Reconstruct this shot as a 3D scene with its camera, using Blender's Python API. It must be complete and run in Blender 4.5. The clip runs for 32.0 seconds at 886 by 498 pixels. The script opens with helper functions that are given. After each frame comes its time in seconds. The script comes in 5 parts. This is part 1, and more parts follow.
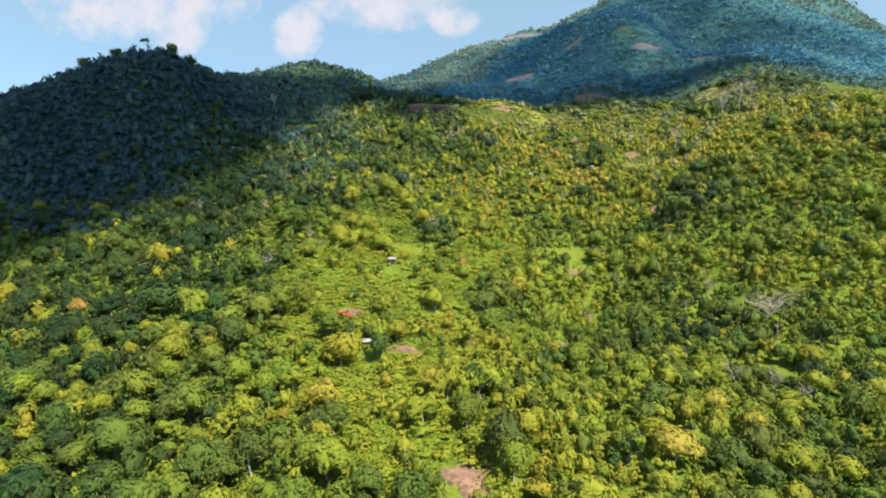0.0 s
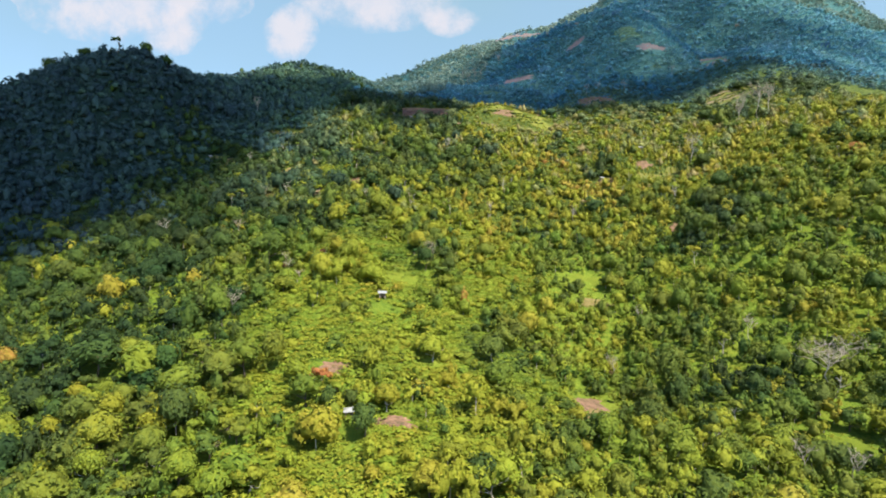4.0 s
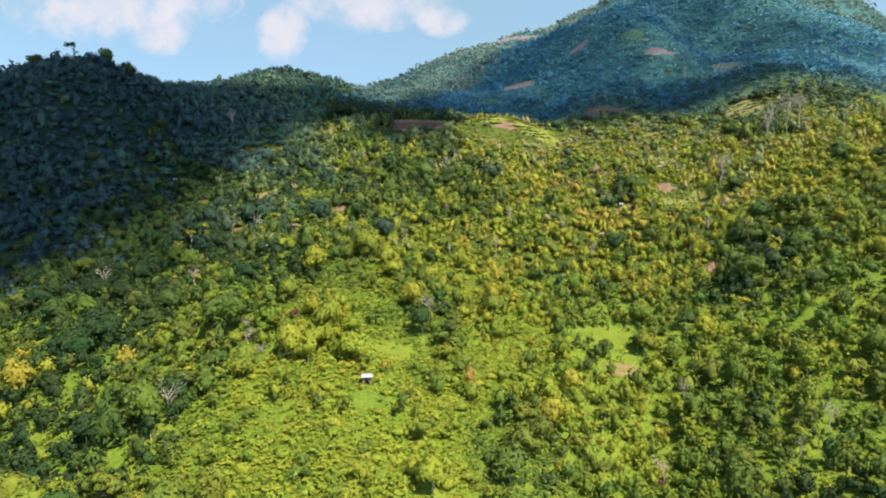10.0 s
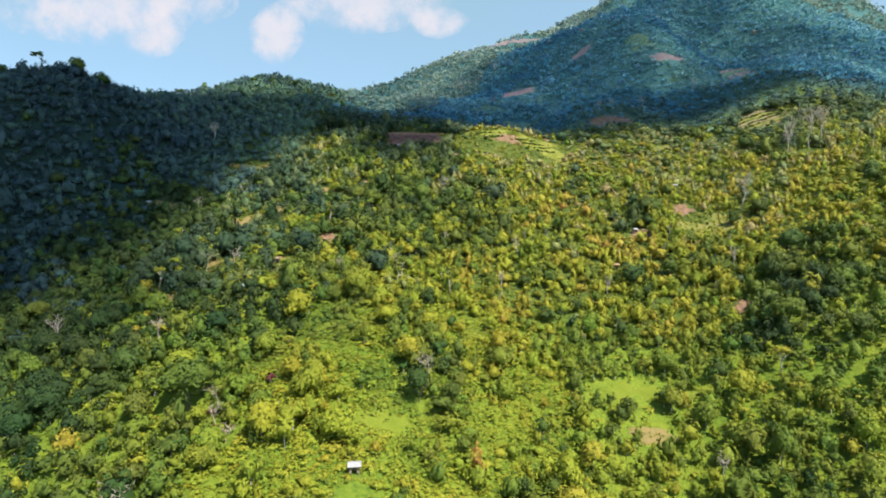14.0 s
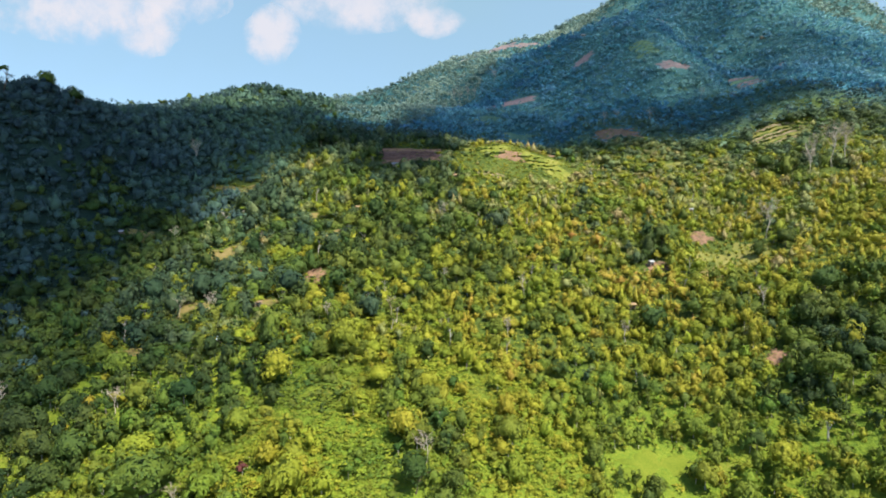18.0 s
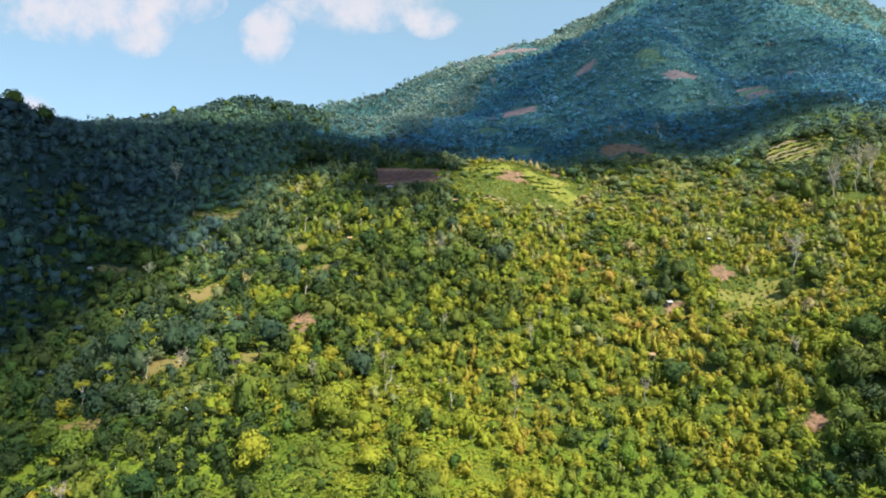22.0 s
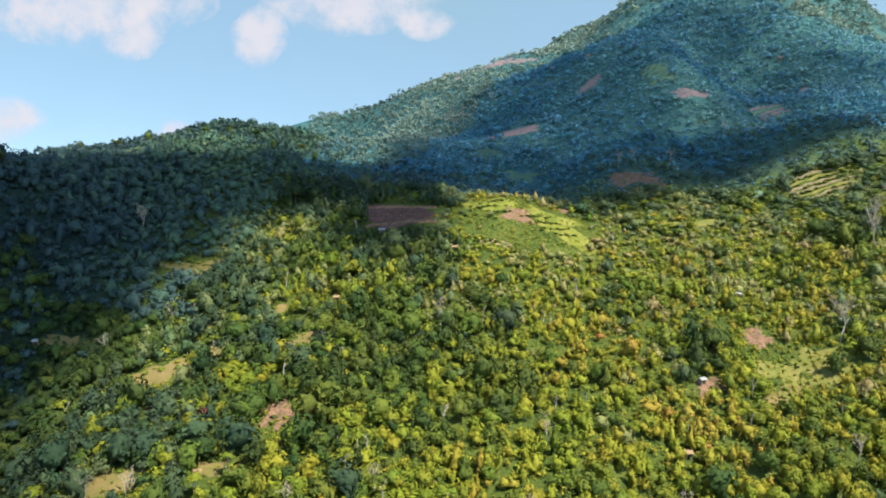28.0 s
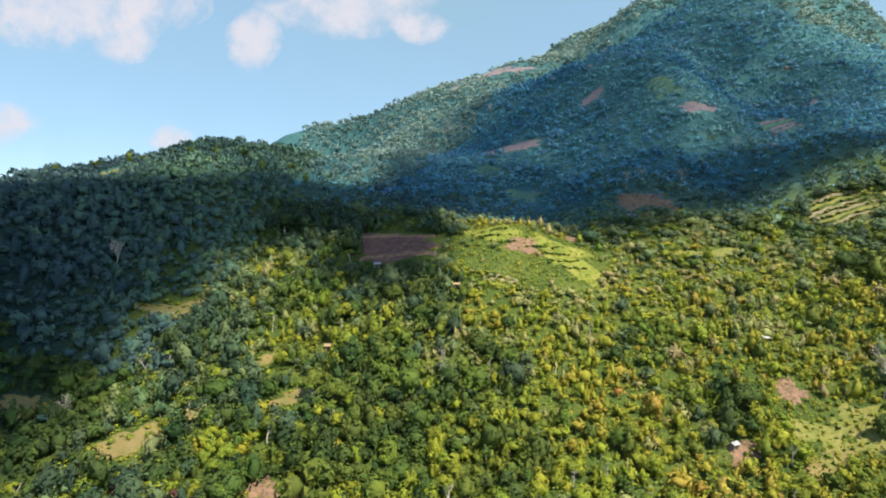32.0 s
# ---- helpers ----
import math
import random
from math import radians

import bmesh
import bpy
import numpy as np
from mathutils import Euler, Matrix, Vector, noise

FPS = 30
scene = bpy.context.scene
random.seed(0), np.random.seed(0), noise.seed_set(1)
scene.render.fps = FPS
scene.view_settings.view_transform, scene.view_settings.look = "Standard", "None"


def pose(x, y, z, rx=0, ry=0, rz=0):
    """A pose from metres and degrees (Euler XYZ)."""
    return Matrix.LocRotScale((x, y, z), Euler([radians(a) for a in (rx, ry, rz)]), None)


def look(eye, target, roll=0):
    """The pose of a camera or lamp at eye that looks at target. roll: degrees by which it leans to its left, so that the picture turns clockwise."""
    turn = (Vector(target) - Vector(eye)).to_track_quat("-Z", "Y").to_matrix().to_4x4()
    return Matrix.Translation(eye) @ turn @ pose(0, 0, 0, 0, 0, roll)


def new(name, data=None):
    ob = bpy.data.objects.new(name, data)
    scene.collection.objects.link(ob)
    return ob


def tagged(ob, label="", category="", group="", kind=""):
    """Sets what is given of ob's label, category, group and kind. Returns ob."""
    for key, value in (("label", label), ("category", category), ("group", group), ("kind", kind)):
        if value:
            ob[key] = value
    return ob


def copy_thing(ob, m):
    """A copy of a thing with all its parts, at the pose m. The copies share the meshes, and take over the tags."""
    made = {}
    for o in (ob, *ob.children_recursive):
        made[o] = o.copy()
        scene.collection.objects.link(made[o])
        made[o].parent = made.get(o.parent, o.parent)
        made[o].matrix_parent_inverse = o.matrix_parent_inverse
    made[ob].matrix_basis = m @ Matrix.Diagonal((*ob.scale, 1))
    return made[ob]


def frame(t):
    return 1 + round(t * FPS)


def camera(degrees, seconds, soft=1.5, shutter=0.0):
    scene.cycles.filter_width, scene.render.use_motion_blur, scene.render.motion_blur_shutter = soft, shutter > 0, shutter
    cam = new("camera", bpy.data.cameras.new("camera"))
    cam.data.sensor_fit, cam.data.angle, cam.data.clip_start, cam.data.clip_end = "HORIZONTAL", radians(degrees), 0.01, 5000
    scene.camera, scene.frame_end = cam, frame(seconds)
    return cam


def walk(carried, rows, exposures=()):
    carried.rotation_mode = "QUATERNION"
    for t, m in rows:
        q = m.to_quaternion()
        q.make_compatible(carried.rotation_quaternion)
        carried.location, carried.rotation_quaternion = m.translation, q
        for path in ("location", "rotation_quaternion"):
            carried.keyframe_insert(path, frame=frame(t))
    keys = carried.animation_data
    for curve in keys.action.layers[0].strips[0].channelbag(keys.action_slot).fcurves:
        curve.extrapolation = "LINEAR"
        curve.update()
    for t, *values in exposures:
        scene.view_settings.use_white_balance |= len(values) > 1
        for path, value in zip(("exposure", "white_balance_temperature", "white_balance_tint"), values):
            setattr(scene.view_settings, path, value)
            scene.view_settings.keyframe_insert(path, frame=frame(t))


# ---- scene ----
cam = camera(80.0, 32.0, soft=1.8)
PATH = [
    (0, pose(7.97, -116.36, 68.61, 86.064, -0.374, 1.922)),
    (2, pose(6.81, -100.55, 73.27, 86.051, -0.375, 1.639)),
    (4, pose(5.64, -85.32, 78.28, 86.052, -0.350, 1.374)),
    (6, pose(4.52, -70.67, 83.67, 86.058, -0.308, 1.125)),
    (8, pose(3.46, -56.61, 89.44, 86.063, -0.255, 0.893)),
    (10, pose(2.50, -43.12, 95.60, 86.063, -0.197, 0.675)),
    (12, pose(1.65, -30.18, 102.15, 86.056, -0.138, 0.470)),
    (14, pose(0.91, -17.76, 109.05, 86.039, -0.080, 0.276)),
    (16, pose(0.28, -5.81, 116.28, 86.015, -0.026, 0.090)),
    (18, pose(-0.26, 5.71, 123.79, 85.984, 0.025, -0.089)),
    (20, pose(-0.71, 16.88, 131.53, 85.952, 0.073, -0.265)),
    (22, pose(-1.12, 27.76, 139.43, 85.924, 0.121, -0.440)),
    (24, pose(-1.52, 38.45, 147.42, 85.907, 0.173, -0.619)),
    (26, pose(-1.96, 49.02, 155.40, 85.911, 0.232, -0.805)),
    (28, pose(-2.48, 59.59, 163.28, 85.946, 0.305, -1.002)),
    (30, pose(-3.16, 70.27, 170.94, 86.024, 0.401, -1.214)),
    (32, pose(-4.06, 81.19, 178.27, 86.159, 0.526, -1.447)),
]
walk(cam, PATH, [(0, 1.12, 5800, 10), (17, 1.12, 5800, 10), (32, 1.06, 5800, 10)])

# ---------------------------------------------------------------- sky and sun
SUN_AZ, SUN_EL = radians(130), radians(57)     # clockwise from +y: from behind, to the right
SUN = Vector((math.sin(SUN_AZ) * math.cos(SUN_EL), math.cos(SUN_AZ) * math.cos(SUN_EL), math.sin(SUN_EL)))
world = bpy.data.worlds.new("daylight")
scene.world = world
world.use_nodes = True
wn, wl = world.node_tree.nodes, world.node_tree.links
wn.clear()
sky = wn.new("ShaderNodeTexSky")
sky.sky_type, sky.sun_disc = "NISHITA", False
sky.sun_elevation, sky.sun_rotation = SUN_EL, SUN_AZ
sky.altitude, sky.air_density, sky.dust_density, sky.ozone_density = 600, 0.85, 0.6, 0.9
back = wn.new("ShaderNodeBackground")
back.inputs["Strength"].default_value = 0.13
wout = wn.new("ShaderNodeOutputWorld")
wl.new(sky.outputs[0], back.inputs["Color"])
wl.new(back.outputs[0], wout.inputs["Surface"])

lamp = bpy.data.lights.new("sun", "SUN")
lamp.energy, lamp.angle, lamp.color = 4.8, radians(1.5), (1.0, 0.90, 0.70)
sun_ob = new("sun", lamp)
sun_ob.matrix_world = look(SUN * 1000, (0, 0, 0))



# ---------------------------------------------------------------- materials
def material(name, rough=0.8, spec=0.2):
    m = bpy.data.materials.new(name)
    m.use_nodes = True
    n, l = m.node_tree.nodes, m.node_tree.links
    b = n["Principled BSDF"]
    b.inputs["Roughness"].default_value = rough
    b.inputs["Specular IOR Level"].default_value = spec
    return m, n, l, b


def ramp(n, stops, interp="LINEAR"):
    r = n.new("ShaderNodeValToRGB")
    e = r.color_ramp.elements
    r.color_ramp.interpolation = interp
    while len(e) < len(stops):
        e.new(0.5)
    for el, (p, c) in zip(e, stops):
        el.position, el.color = p, (*c, 1)
    return r


def noise_tex(n, l, scale, detail=4.0, rough=0.6, coord=None):
    t = n.new("ShaderNodeTexNoise")
    t.inputs["Scale"].default_value, t.inputs["Detail"].default_value = scale, detail
    t.inputs["Roughness"].default_value = rough
    if coord is None:
        coord = n.new("ShaderNodeNewGeometry").outputs["Position"]
    l.new(coord, t.inputs["Vector"])
    return t


def calc(n, l, op, a, b):
    m = n.new("ShaderNodeMath")
    m.operation = op
    for k, v in enumerate((a, b)):
        if isinstance(v, (int, float)):
            m.inputs[k].default_value = v
        else:
            l.new(v, m.inputs[k])
    return m.outputs[0]


def bump(n, l, b, height, strength=0.4, dist=0.1):
    k = n.new("ShaderNodeBump")
    k.inputs["Strength"].default_value, k.inputs["Distance"].default_value = strength, dist
    l.new(height, k.inputs["Height"])
    l.new(k.outputs[0], b.inputs["Normal"])


LEAF_STOPS = [(0.0, (0.022, 0.044, 0.011)), (0.20, (0.056, 0.092, 0.015)), (0.42, (0.132, 0.175, 0.016)), (0.56, (0.208, 0.240, 0.015)),
              (0.72, (0.276, 0.278, 0.018)), (0.90, (0.325, 0.280, 0.030)), (1.0, (0.370, 0.180, 0.042))]
# same leaf range with blue added for the haze over the upper slope
SLOPE_HAZE_STOPS = [(0.0, (0.026, 0.052, 0.026)), (0.20, (0.060, 0.096, 0.040)), (0.42, (0.124, 0.172, 0.062)), (0.56, (0.205, 0.228, 0.070)),
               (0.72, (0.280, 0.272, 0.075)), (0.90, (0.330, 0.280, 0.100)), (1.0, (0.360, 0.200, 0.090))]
# mountain leaf colours carry a painted blue haze
FAR_HAZE_STOPS = [(0.0, (0.044, 0.140, 0.225)), (0.25, (0.080, 0.212, 0.308)), (0.50, (0.142, 0.290, 0.340)),
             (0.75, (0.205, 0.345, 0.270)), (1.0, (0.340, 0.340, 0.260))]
# paler copy for the sunlit far ridge, sunlight and haze in the colour
LIT_RIDGE_STOPS = [(0.0, (0.055, 0.092, 0.080)), (0.25, (0.105, 0.160, 0.128)), (0.50, (0.205, 0.275, 0.215)),
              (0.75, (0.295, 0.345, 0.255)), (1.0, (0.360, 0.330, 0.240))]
# hill and foothill leaves, blued and darkened for haze and cloud shade
MID_HAZE_STOPS = [(0.0, (0.029, 0.053, 0.060)), (0.25, (0.058, 0.100, 0.090)), (0.50, (0.112, 0.190, 0.100)),
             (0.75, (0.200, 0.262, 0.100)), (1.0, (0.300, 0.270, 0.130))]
RED_STOPS = [(0.0, (0.070, 0.030, 0.024)), (0.5, (0.150, 0.060, 0.042)), (1.0, (0.260, 0.120, 0.070))]


def leaf_material(name, low=None, high=None, stops=LEAF_STOPS, spread=0.14):
    """Foliage: one tone a plant (stored on the mesh, or by the object when low and high are given), varied leaf by leaf."""
    m, n, l, b = material(name, 0.62, 0.18)
    if low is None:
        at = n.new("ShaderNodeAttribute")
        at.attribute_name = "tone"
        tone = at.outputs["Fac"]
        at = n.new("ShaderNodeAttribute")
        at.attribute_name = "hue"
        hue = at.outputs["Fac"]
    else:
        info = n.new("ShaderNodeObjectInfo")
        tone = calc(n, l, "ADD", calc(n, l, "MULTIPLY", info.outputs["Random"], high - low), low)
        hue = calc(n, l, "SINE", calc(n, l, "MULTIPLY", info.outputs["Random"], 61.0), 0.0)
        hue = calc(n, l, "SUBTRACT", calc(n, l, "MULTIPLY", hue, 0.5), 0.40)
    geo = n.new("ShaderNodeNewGeometry")
    leafy = calc(n, l, "MULTIPLY", calc(n, l, "SUBTRACT", geo.outputs["Random Per Island"], 0.5), spread)
    grain = noise_tex(n, l, 2.2, 4, 0.7, geo.outputs["Position"])
    fine = calc(n, l, "MULTIPLY", calc(n, l, "SUBTRACT", grain.outputs["Fac"], 0.5), 1.85 * spread)
    r = ramp(n, stops)
    bump(n, l, b, noise_tex(n, l, 2.2, 3, 0.7, geo.outputs["Position"]).outputs["Fac"], 0.9, 0.5)
    l.new(calc(n, l, "ADD", calc(n, l, "ADD", tone, leafy), fine), r.inputs["Fac"])
    kind = n.new("ShaderNodeHueSaturation")
    kind.inputs["Saturation"].default_value = 1.0
    l.new(calc(n, l, "ADD", calc(n, l, "MULTIPLY", hue, 0.030), 0.5), kind.inputs["Hue"])
    l.new(r.outputs[0], kind.inputs["Color"])
    l.new(kind.outputs[0], b.inputs["Base Color"])
    tr = n.new("ShaderNodeBsdfTranslucent")
    l.new(kind.outputs[0], tr.inputs["Color"])
    mix = n.new("ShaderNodeMixShader")
    mix.inputs[0].default_value = 0.16
    out = n["Material Output"]
    l.new(b.outputs[0], mix.inputs[1])
    l.new(tr.outputs[0], mix.inputs[2])
    l.new(mix.outputs[0], out.inputs["Surface"])
    return m


def two_tone(name, stops, scale, fine, rough=0.9, depth=0.15):
    """Ground cover: stains at one scale, grain at another, with relief."""
    m, n, l, b = material(name, rough, 0.1)
    big, small = noise_tex(n, l, scale, 5, 0.6), noise_tex(n, l, fine, 4, 0.7)
    f = calc(n, l, "ADD", calc(n, l, "MULTIPLY", big.outputs["Fac"], 0.45), calc(n, l, "MULTIPLY", small.outputs["Fac"], 0.55))
    r = ramp(n, stops)
    l.new(f, r.inputs["Fac"])
    l.new(r.outputs[0], b.inputs["Base Color"])
    bump(n, l, b, small.outputs["Fac"], 0.7, depth)
    return m


LEAF = leaf_material("foliage")
LEAF_FAR_HAZE = leaf_material("mountain_foliage_haze", stops=FAR_HAZE_STOPS, spread=0.05)
LEAF_LIT_RIDGE = leaf_material("ridge_foliage_lit", stops=LIT_RIDGE_STOPS, spread=0.07)
LEAF_MID_HAZE = leaf_material("hill_foliage_haze", stops=MID_HAZE_STOPS, spread=0.09)
LEAF_SLOPE_HAZE = leaf_material("upper_slope_haze", stops=SLOPE_HAZE_STOPS)
LEAF_BANANA = leaf_material("banana_leaf", 0.38, 0.54)
LEAF_MIXED = leaf_material("foliage_mixed", 0.38, 0.68)
LEAF_DARK = leaf_material("foliage_dark", 0.12, 0.32)
LEAF_DEEP = leaf_material("foliage_deep", 0.20, 0.50)
LEAF_BRIGHT = leaf_material("foliage_bright", 0.52, 0.70)
LEAF_AMBER = leaf_material("foliage_amber", 0.80, 0.86)
LEAF_RUST = leaf_material("foliage_rusty", 0.88, 1.0)
LEAF_RED = leaf_material("foliage_maroon", 0.2, 0.7, RED_STOPS)


def slope_material():
    """The slope's cover: grass and earth below; shade and haze coloured in under plantation, hill and mountain forest.
    """
    m, n, l, b = material("undergrowth", 0.9, 0.1)
    big, small = noise_tex(n, l, 0.045, 5, 0.6), noise_tex(n, l, 0.8, 5, 0.7)
    f = calc(n, l, "ADD", calc(n, l, "MULTIPLY", big.outputs["Fac"], 0.45), calc(n, l, "MULTIPLY", small.outputs["Fac"], 0.55))
    grass = ramp(n, [(0.34, (0.050, 0.086, 0.012)), (0.46, (0.110, 0.158, 0.014)), (0.60, (0.170, 0.200, 0.018)), (0.74, (0.220, 0.165, 0.055))])
    # floor holds the mountain's haze tint; shady and planted hold shade between trees
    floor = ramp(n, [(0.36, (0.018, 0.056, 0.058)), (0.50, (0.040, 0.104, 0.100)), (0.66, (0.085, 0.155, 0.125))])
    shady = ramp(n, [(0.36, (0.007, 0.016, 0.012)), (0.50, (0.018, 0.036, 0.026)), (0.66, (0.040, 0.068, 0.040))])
    planted = ramp(n, [(0.36, (0.030, 0.050, 0.012)), (0.48, (0.062, 0.086, 0.015)), (0.60, (0.105, 0.122, 0.022)), (0.74, (0.190, 0.140, 0.060))])
    for r in (grass, floor, shady, planted):
        l.new(f, r.inputs["Fac"])
    sep = n.new("ShaderNodeSeparateXYZ")
    l.new(n.new("ShaderNodeNewGeometry").outputs["Position"], sep.inputs[0])
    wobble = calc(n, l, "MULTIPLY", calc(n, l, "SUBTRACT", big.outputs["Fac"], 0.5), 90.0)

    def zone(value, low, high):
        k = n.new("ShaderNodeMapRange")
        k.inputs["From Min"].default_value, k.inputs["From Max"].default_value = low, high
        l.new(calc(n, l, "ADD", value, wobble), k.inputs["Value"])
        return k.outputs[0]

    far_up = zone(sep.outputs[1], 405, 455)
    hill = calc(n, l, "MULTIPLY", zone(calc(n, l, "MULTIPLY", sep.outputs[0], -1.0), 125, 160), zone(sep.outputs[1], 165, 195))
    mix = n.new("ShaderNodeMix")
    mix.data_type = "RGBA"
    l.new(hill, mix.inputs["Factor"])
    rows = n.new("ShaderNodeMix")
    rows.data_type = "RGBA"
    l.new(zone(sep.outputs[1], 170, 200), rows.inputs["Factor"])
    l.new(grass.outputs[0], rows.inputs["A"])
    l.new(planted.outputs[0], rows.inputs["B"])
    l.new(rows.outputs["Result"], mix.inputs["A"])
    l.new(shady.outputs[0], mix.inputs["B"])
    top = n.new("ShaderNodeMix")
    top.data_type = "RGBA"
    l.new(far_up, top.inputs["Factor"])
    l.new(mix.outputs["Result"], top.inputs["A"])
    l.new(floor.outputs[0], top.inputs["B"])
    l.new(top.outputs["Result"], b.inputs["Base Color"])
    bump(n, l, b, small.outputs["Fac"], 1.0, 0.8)
    return m


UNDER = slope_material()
MEADOW = two_tone("meadow_grass", [(0.34, (0.070, 0.098, 0.010)), (0.52, (0.118, 0.146, 0.012)), (0.70, (0.180, 0.175, 0.022))], 0.12, 2.5, depth=0.06)
DRY = two_tone("dry_grass", [(0.34, (0.090, 0.105, 0.022)), (0.48, (0.160, 0.130, 0.042)), (0.70, (0.260, 0.165, 0.075))], 0.15, 2.0, depth=0.06)
KNOLL = two_tone("knoll_grass", [(0.38, (0.070, 0.092, 0.016)), (0.50, (0.160, 0.172, 0.024)), (0.64, (0.250, 0.208, 0.058))], 0.10, 0.9, depth=0.12)
PLOT = two_tone("plot_grass", [(0.36, (0.085, 0.110, 0.022)), (0.50, (0.165, 0.160, 0.036)), (0.68, (0.260, 0.190, 0.075))], 0.12, 1.1, depth=0.1)
# far field and mountain soil are greyed and blued to imitate distance haze
HAZY_FIELD = two_tone("hazy_field_grass", [(0.34, (0.050, 0.105, 0.070)), (0.52, (0.090, 0.150, 0.085)), (0.70, (0.170, 0.185, 0.100))], 0.06, 0.4, depth=0.2)
PLOUGHED = two_tone("ploughed_soil", [(0.34, (0.060, 0.036, 0.026)), (0.50, (0.120, 0.066, 0.048)), (0.72, (0.200, 0.125, 0.085))], 0.3, 1.2, depth=0.15)
HAZY_SOIL = two_tone("hazy_mountain_soil", [(0.36, (0.095, 0.105, 0.098)), (0.50, (0.165, 0.126, 0.122)), (0.70, (0.270, 0.178, 0.158))], 0.09, 0.5, depth=0.4)
SOIL = two_tone("red_soil", [(0.38, (0.075, 0.066, 0.030)), (0.49, (0.175, 0.104, 0.062)), (0.64, (0.285, 0.165, 0.105))], 0.30, 0.9, depth=0.1)
BARK = two_tone("pale_bark", [(0.30, (0.20, 0.165, 0.12)), (0.52, (0.40, 0.35, 0.27)), (0.75, (0.56, 0.52, 0.44))], 0.9, 6.0, depth=0.03)
TWIG = two_tone("dry_twigs", [(0.30, (0.26, 0.20, 0.15)), (0.75, (0.48, 0.41, 0.32))], 0.9, 6.0, depth=0.02)
BARK_DARK = two_tone("dark_bark", [(0.30, (0.05, 0.038, 0.026)), (0.70, (0.17, 0.13, 0.09))], 0.9, 6.0, depth=0.03)
ZINC = two_tone("zinc_sheet", [(0.30, (0.20, 0.19, 0.18)), (0.70, (0.40, 0.39, 0.37))], 0.7, 5.0, 0.45, 0.01)
BLUE_SHEET = two_tone("blue_sheet", [(0.30, (0.26, 0.34, 0.46)), (0.70, (0.55, 0.62, 0.70))], 0.7, 5.0, 0.5, 0.01)
TERRACE = two_tone("dry_terrace", [(0.36, (0.100, 0.110, 0.045)), (0.48, (0.185, 0.150, 0.080)), (0.66, (0.300, 0.220, 0.135))], 0.15, 1.0, depth=0.1)
THATCH = two_tone("dry_thatch", [(0.30, (0.17, 0.11, 0.055)), (0.70, (0.42, 0.29, 0.16))], 0.9, 9.0, 0.95, 0.04)
BOARD = two_tone("weathered_board", [(0.30, (0.16, 0.12, 0.08)), (0.70, (0.36, 0.28, 0.20))], 0.8, 7.0, 0.85, 0.01)


def cloud_material(name, through_light, clear):
    """Cloud: white, lit from below by what passes through; a thin one lets some sun by."""
    m, n, l, b = material(name, 1.0, 0.0)
    b.inputs["Base Color"].default_value = (0.9, 0.9, 0.9, 1)
    tr = n.new("ShaderNodeBsdfTranslucent")
    tr.inputs["Color"].default_value = (0.92, 0.93, 0.96, 1)
    mix = n.new("ShaderNodeMixShader")
    mix.inputs[0].default_value = through_light
    l.new(b.outputs[0], mix.inputs[1])
    l.new(tr.outputs[0], mix.inputs[2])
    gap = n.new("ShaderNodeBsdfTransparent")
    thin = n.new("ShaderNodeMixShader")
    thin.inputs[0].default_value = clear
    l.new(mix.outputs[0], thin.inputs[1])
    l.new(gap.outputs[0], thin.inputs[2])
    l.new(thin.outputs[0], n["Material Output"].inputs["Surface"])
    return m


CLOUD = cloud_material("cloud_white", 0.18, 0.0)
CLOUD_THIN = cloud_material("cloud_thin", 0.45, 0.71)

# ---------------------------------------------------------------- the lie of the land
# each hill or hollow: x, y, height, reach
LOWER_SLOPE = [
    (240, -20, -18, 100), (120, 64, -5, 60), (-240, 100, -36, 100), (59, 102, -12, 38), (50, 82, -2, 15), (-60, 136, 7, 60),
    (60, 160, -25, 100), (82, 171, -9, 38), (300, 220, 27, 100), (-240, 280, 24, 60), (156, 280, -10, 60),
    (-132, 280, -15, 60), (-238, 308, 17, 38), (-300, 340, 27, 100), (12, 352, 5, 60), (127, 422, 10, 38),
    (192, 424, -18, 60), (-312, 460, -6, 60), (196, 467, -23, 38), (-78, 490, -7, 38), (-168, 496, 17, 60),
]
UPPER_SLOPE = [
    (60, 520, -21, 100), (300, 520, 37, 100), (310, 627, -22, 38), (332, 627, -18, 38), (228, 640, 32, 60),
    (-60, 700, -25, 100), (516, 748, -23, 60), (192, 784, -25, 60), (156, 784, -29, 60), (498, 838, 90, 170),
    (-240, 880, 60, 100), (-96, 892, 24, 60), (173, 900, 10, 38), (-84, 928, 124, 280), (-240, 940, 58, 100),
    (540, 940, 39, 100), (498, 940, 96, 170), (300, 940, 14, 100), (-180, 940, 54, 100), (498, 1042, 73, 170),
]
RIDGES = [
    (42, 378, 7, 20), (-168, 258, -6, 35), (-196, 258, -2, 35), (-196, 370, -2, 35), (-260, 390, -2, 100), (-252, 398, -4, 35), (-168, 426, 5, 35),
    (-224, 454, -5, 35), (-308, 454, -4, 35), (280, 454, 15, 35), (168, 454, 17, 35), (-196, 454, -2, 35), (84, 454, -12, 35),
    (204, 470, 9, 60), (60, 470, -9, 60), (-280, 482, 6, 35), (280, 510, -33, 35), (-84, 510, -2, 35), (196, 538, 11, 35),
    (224, 566, 2, 35), (308, 594, -20, 35),
]
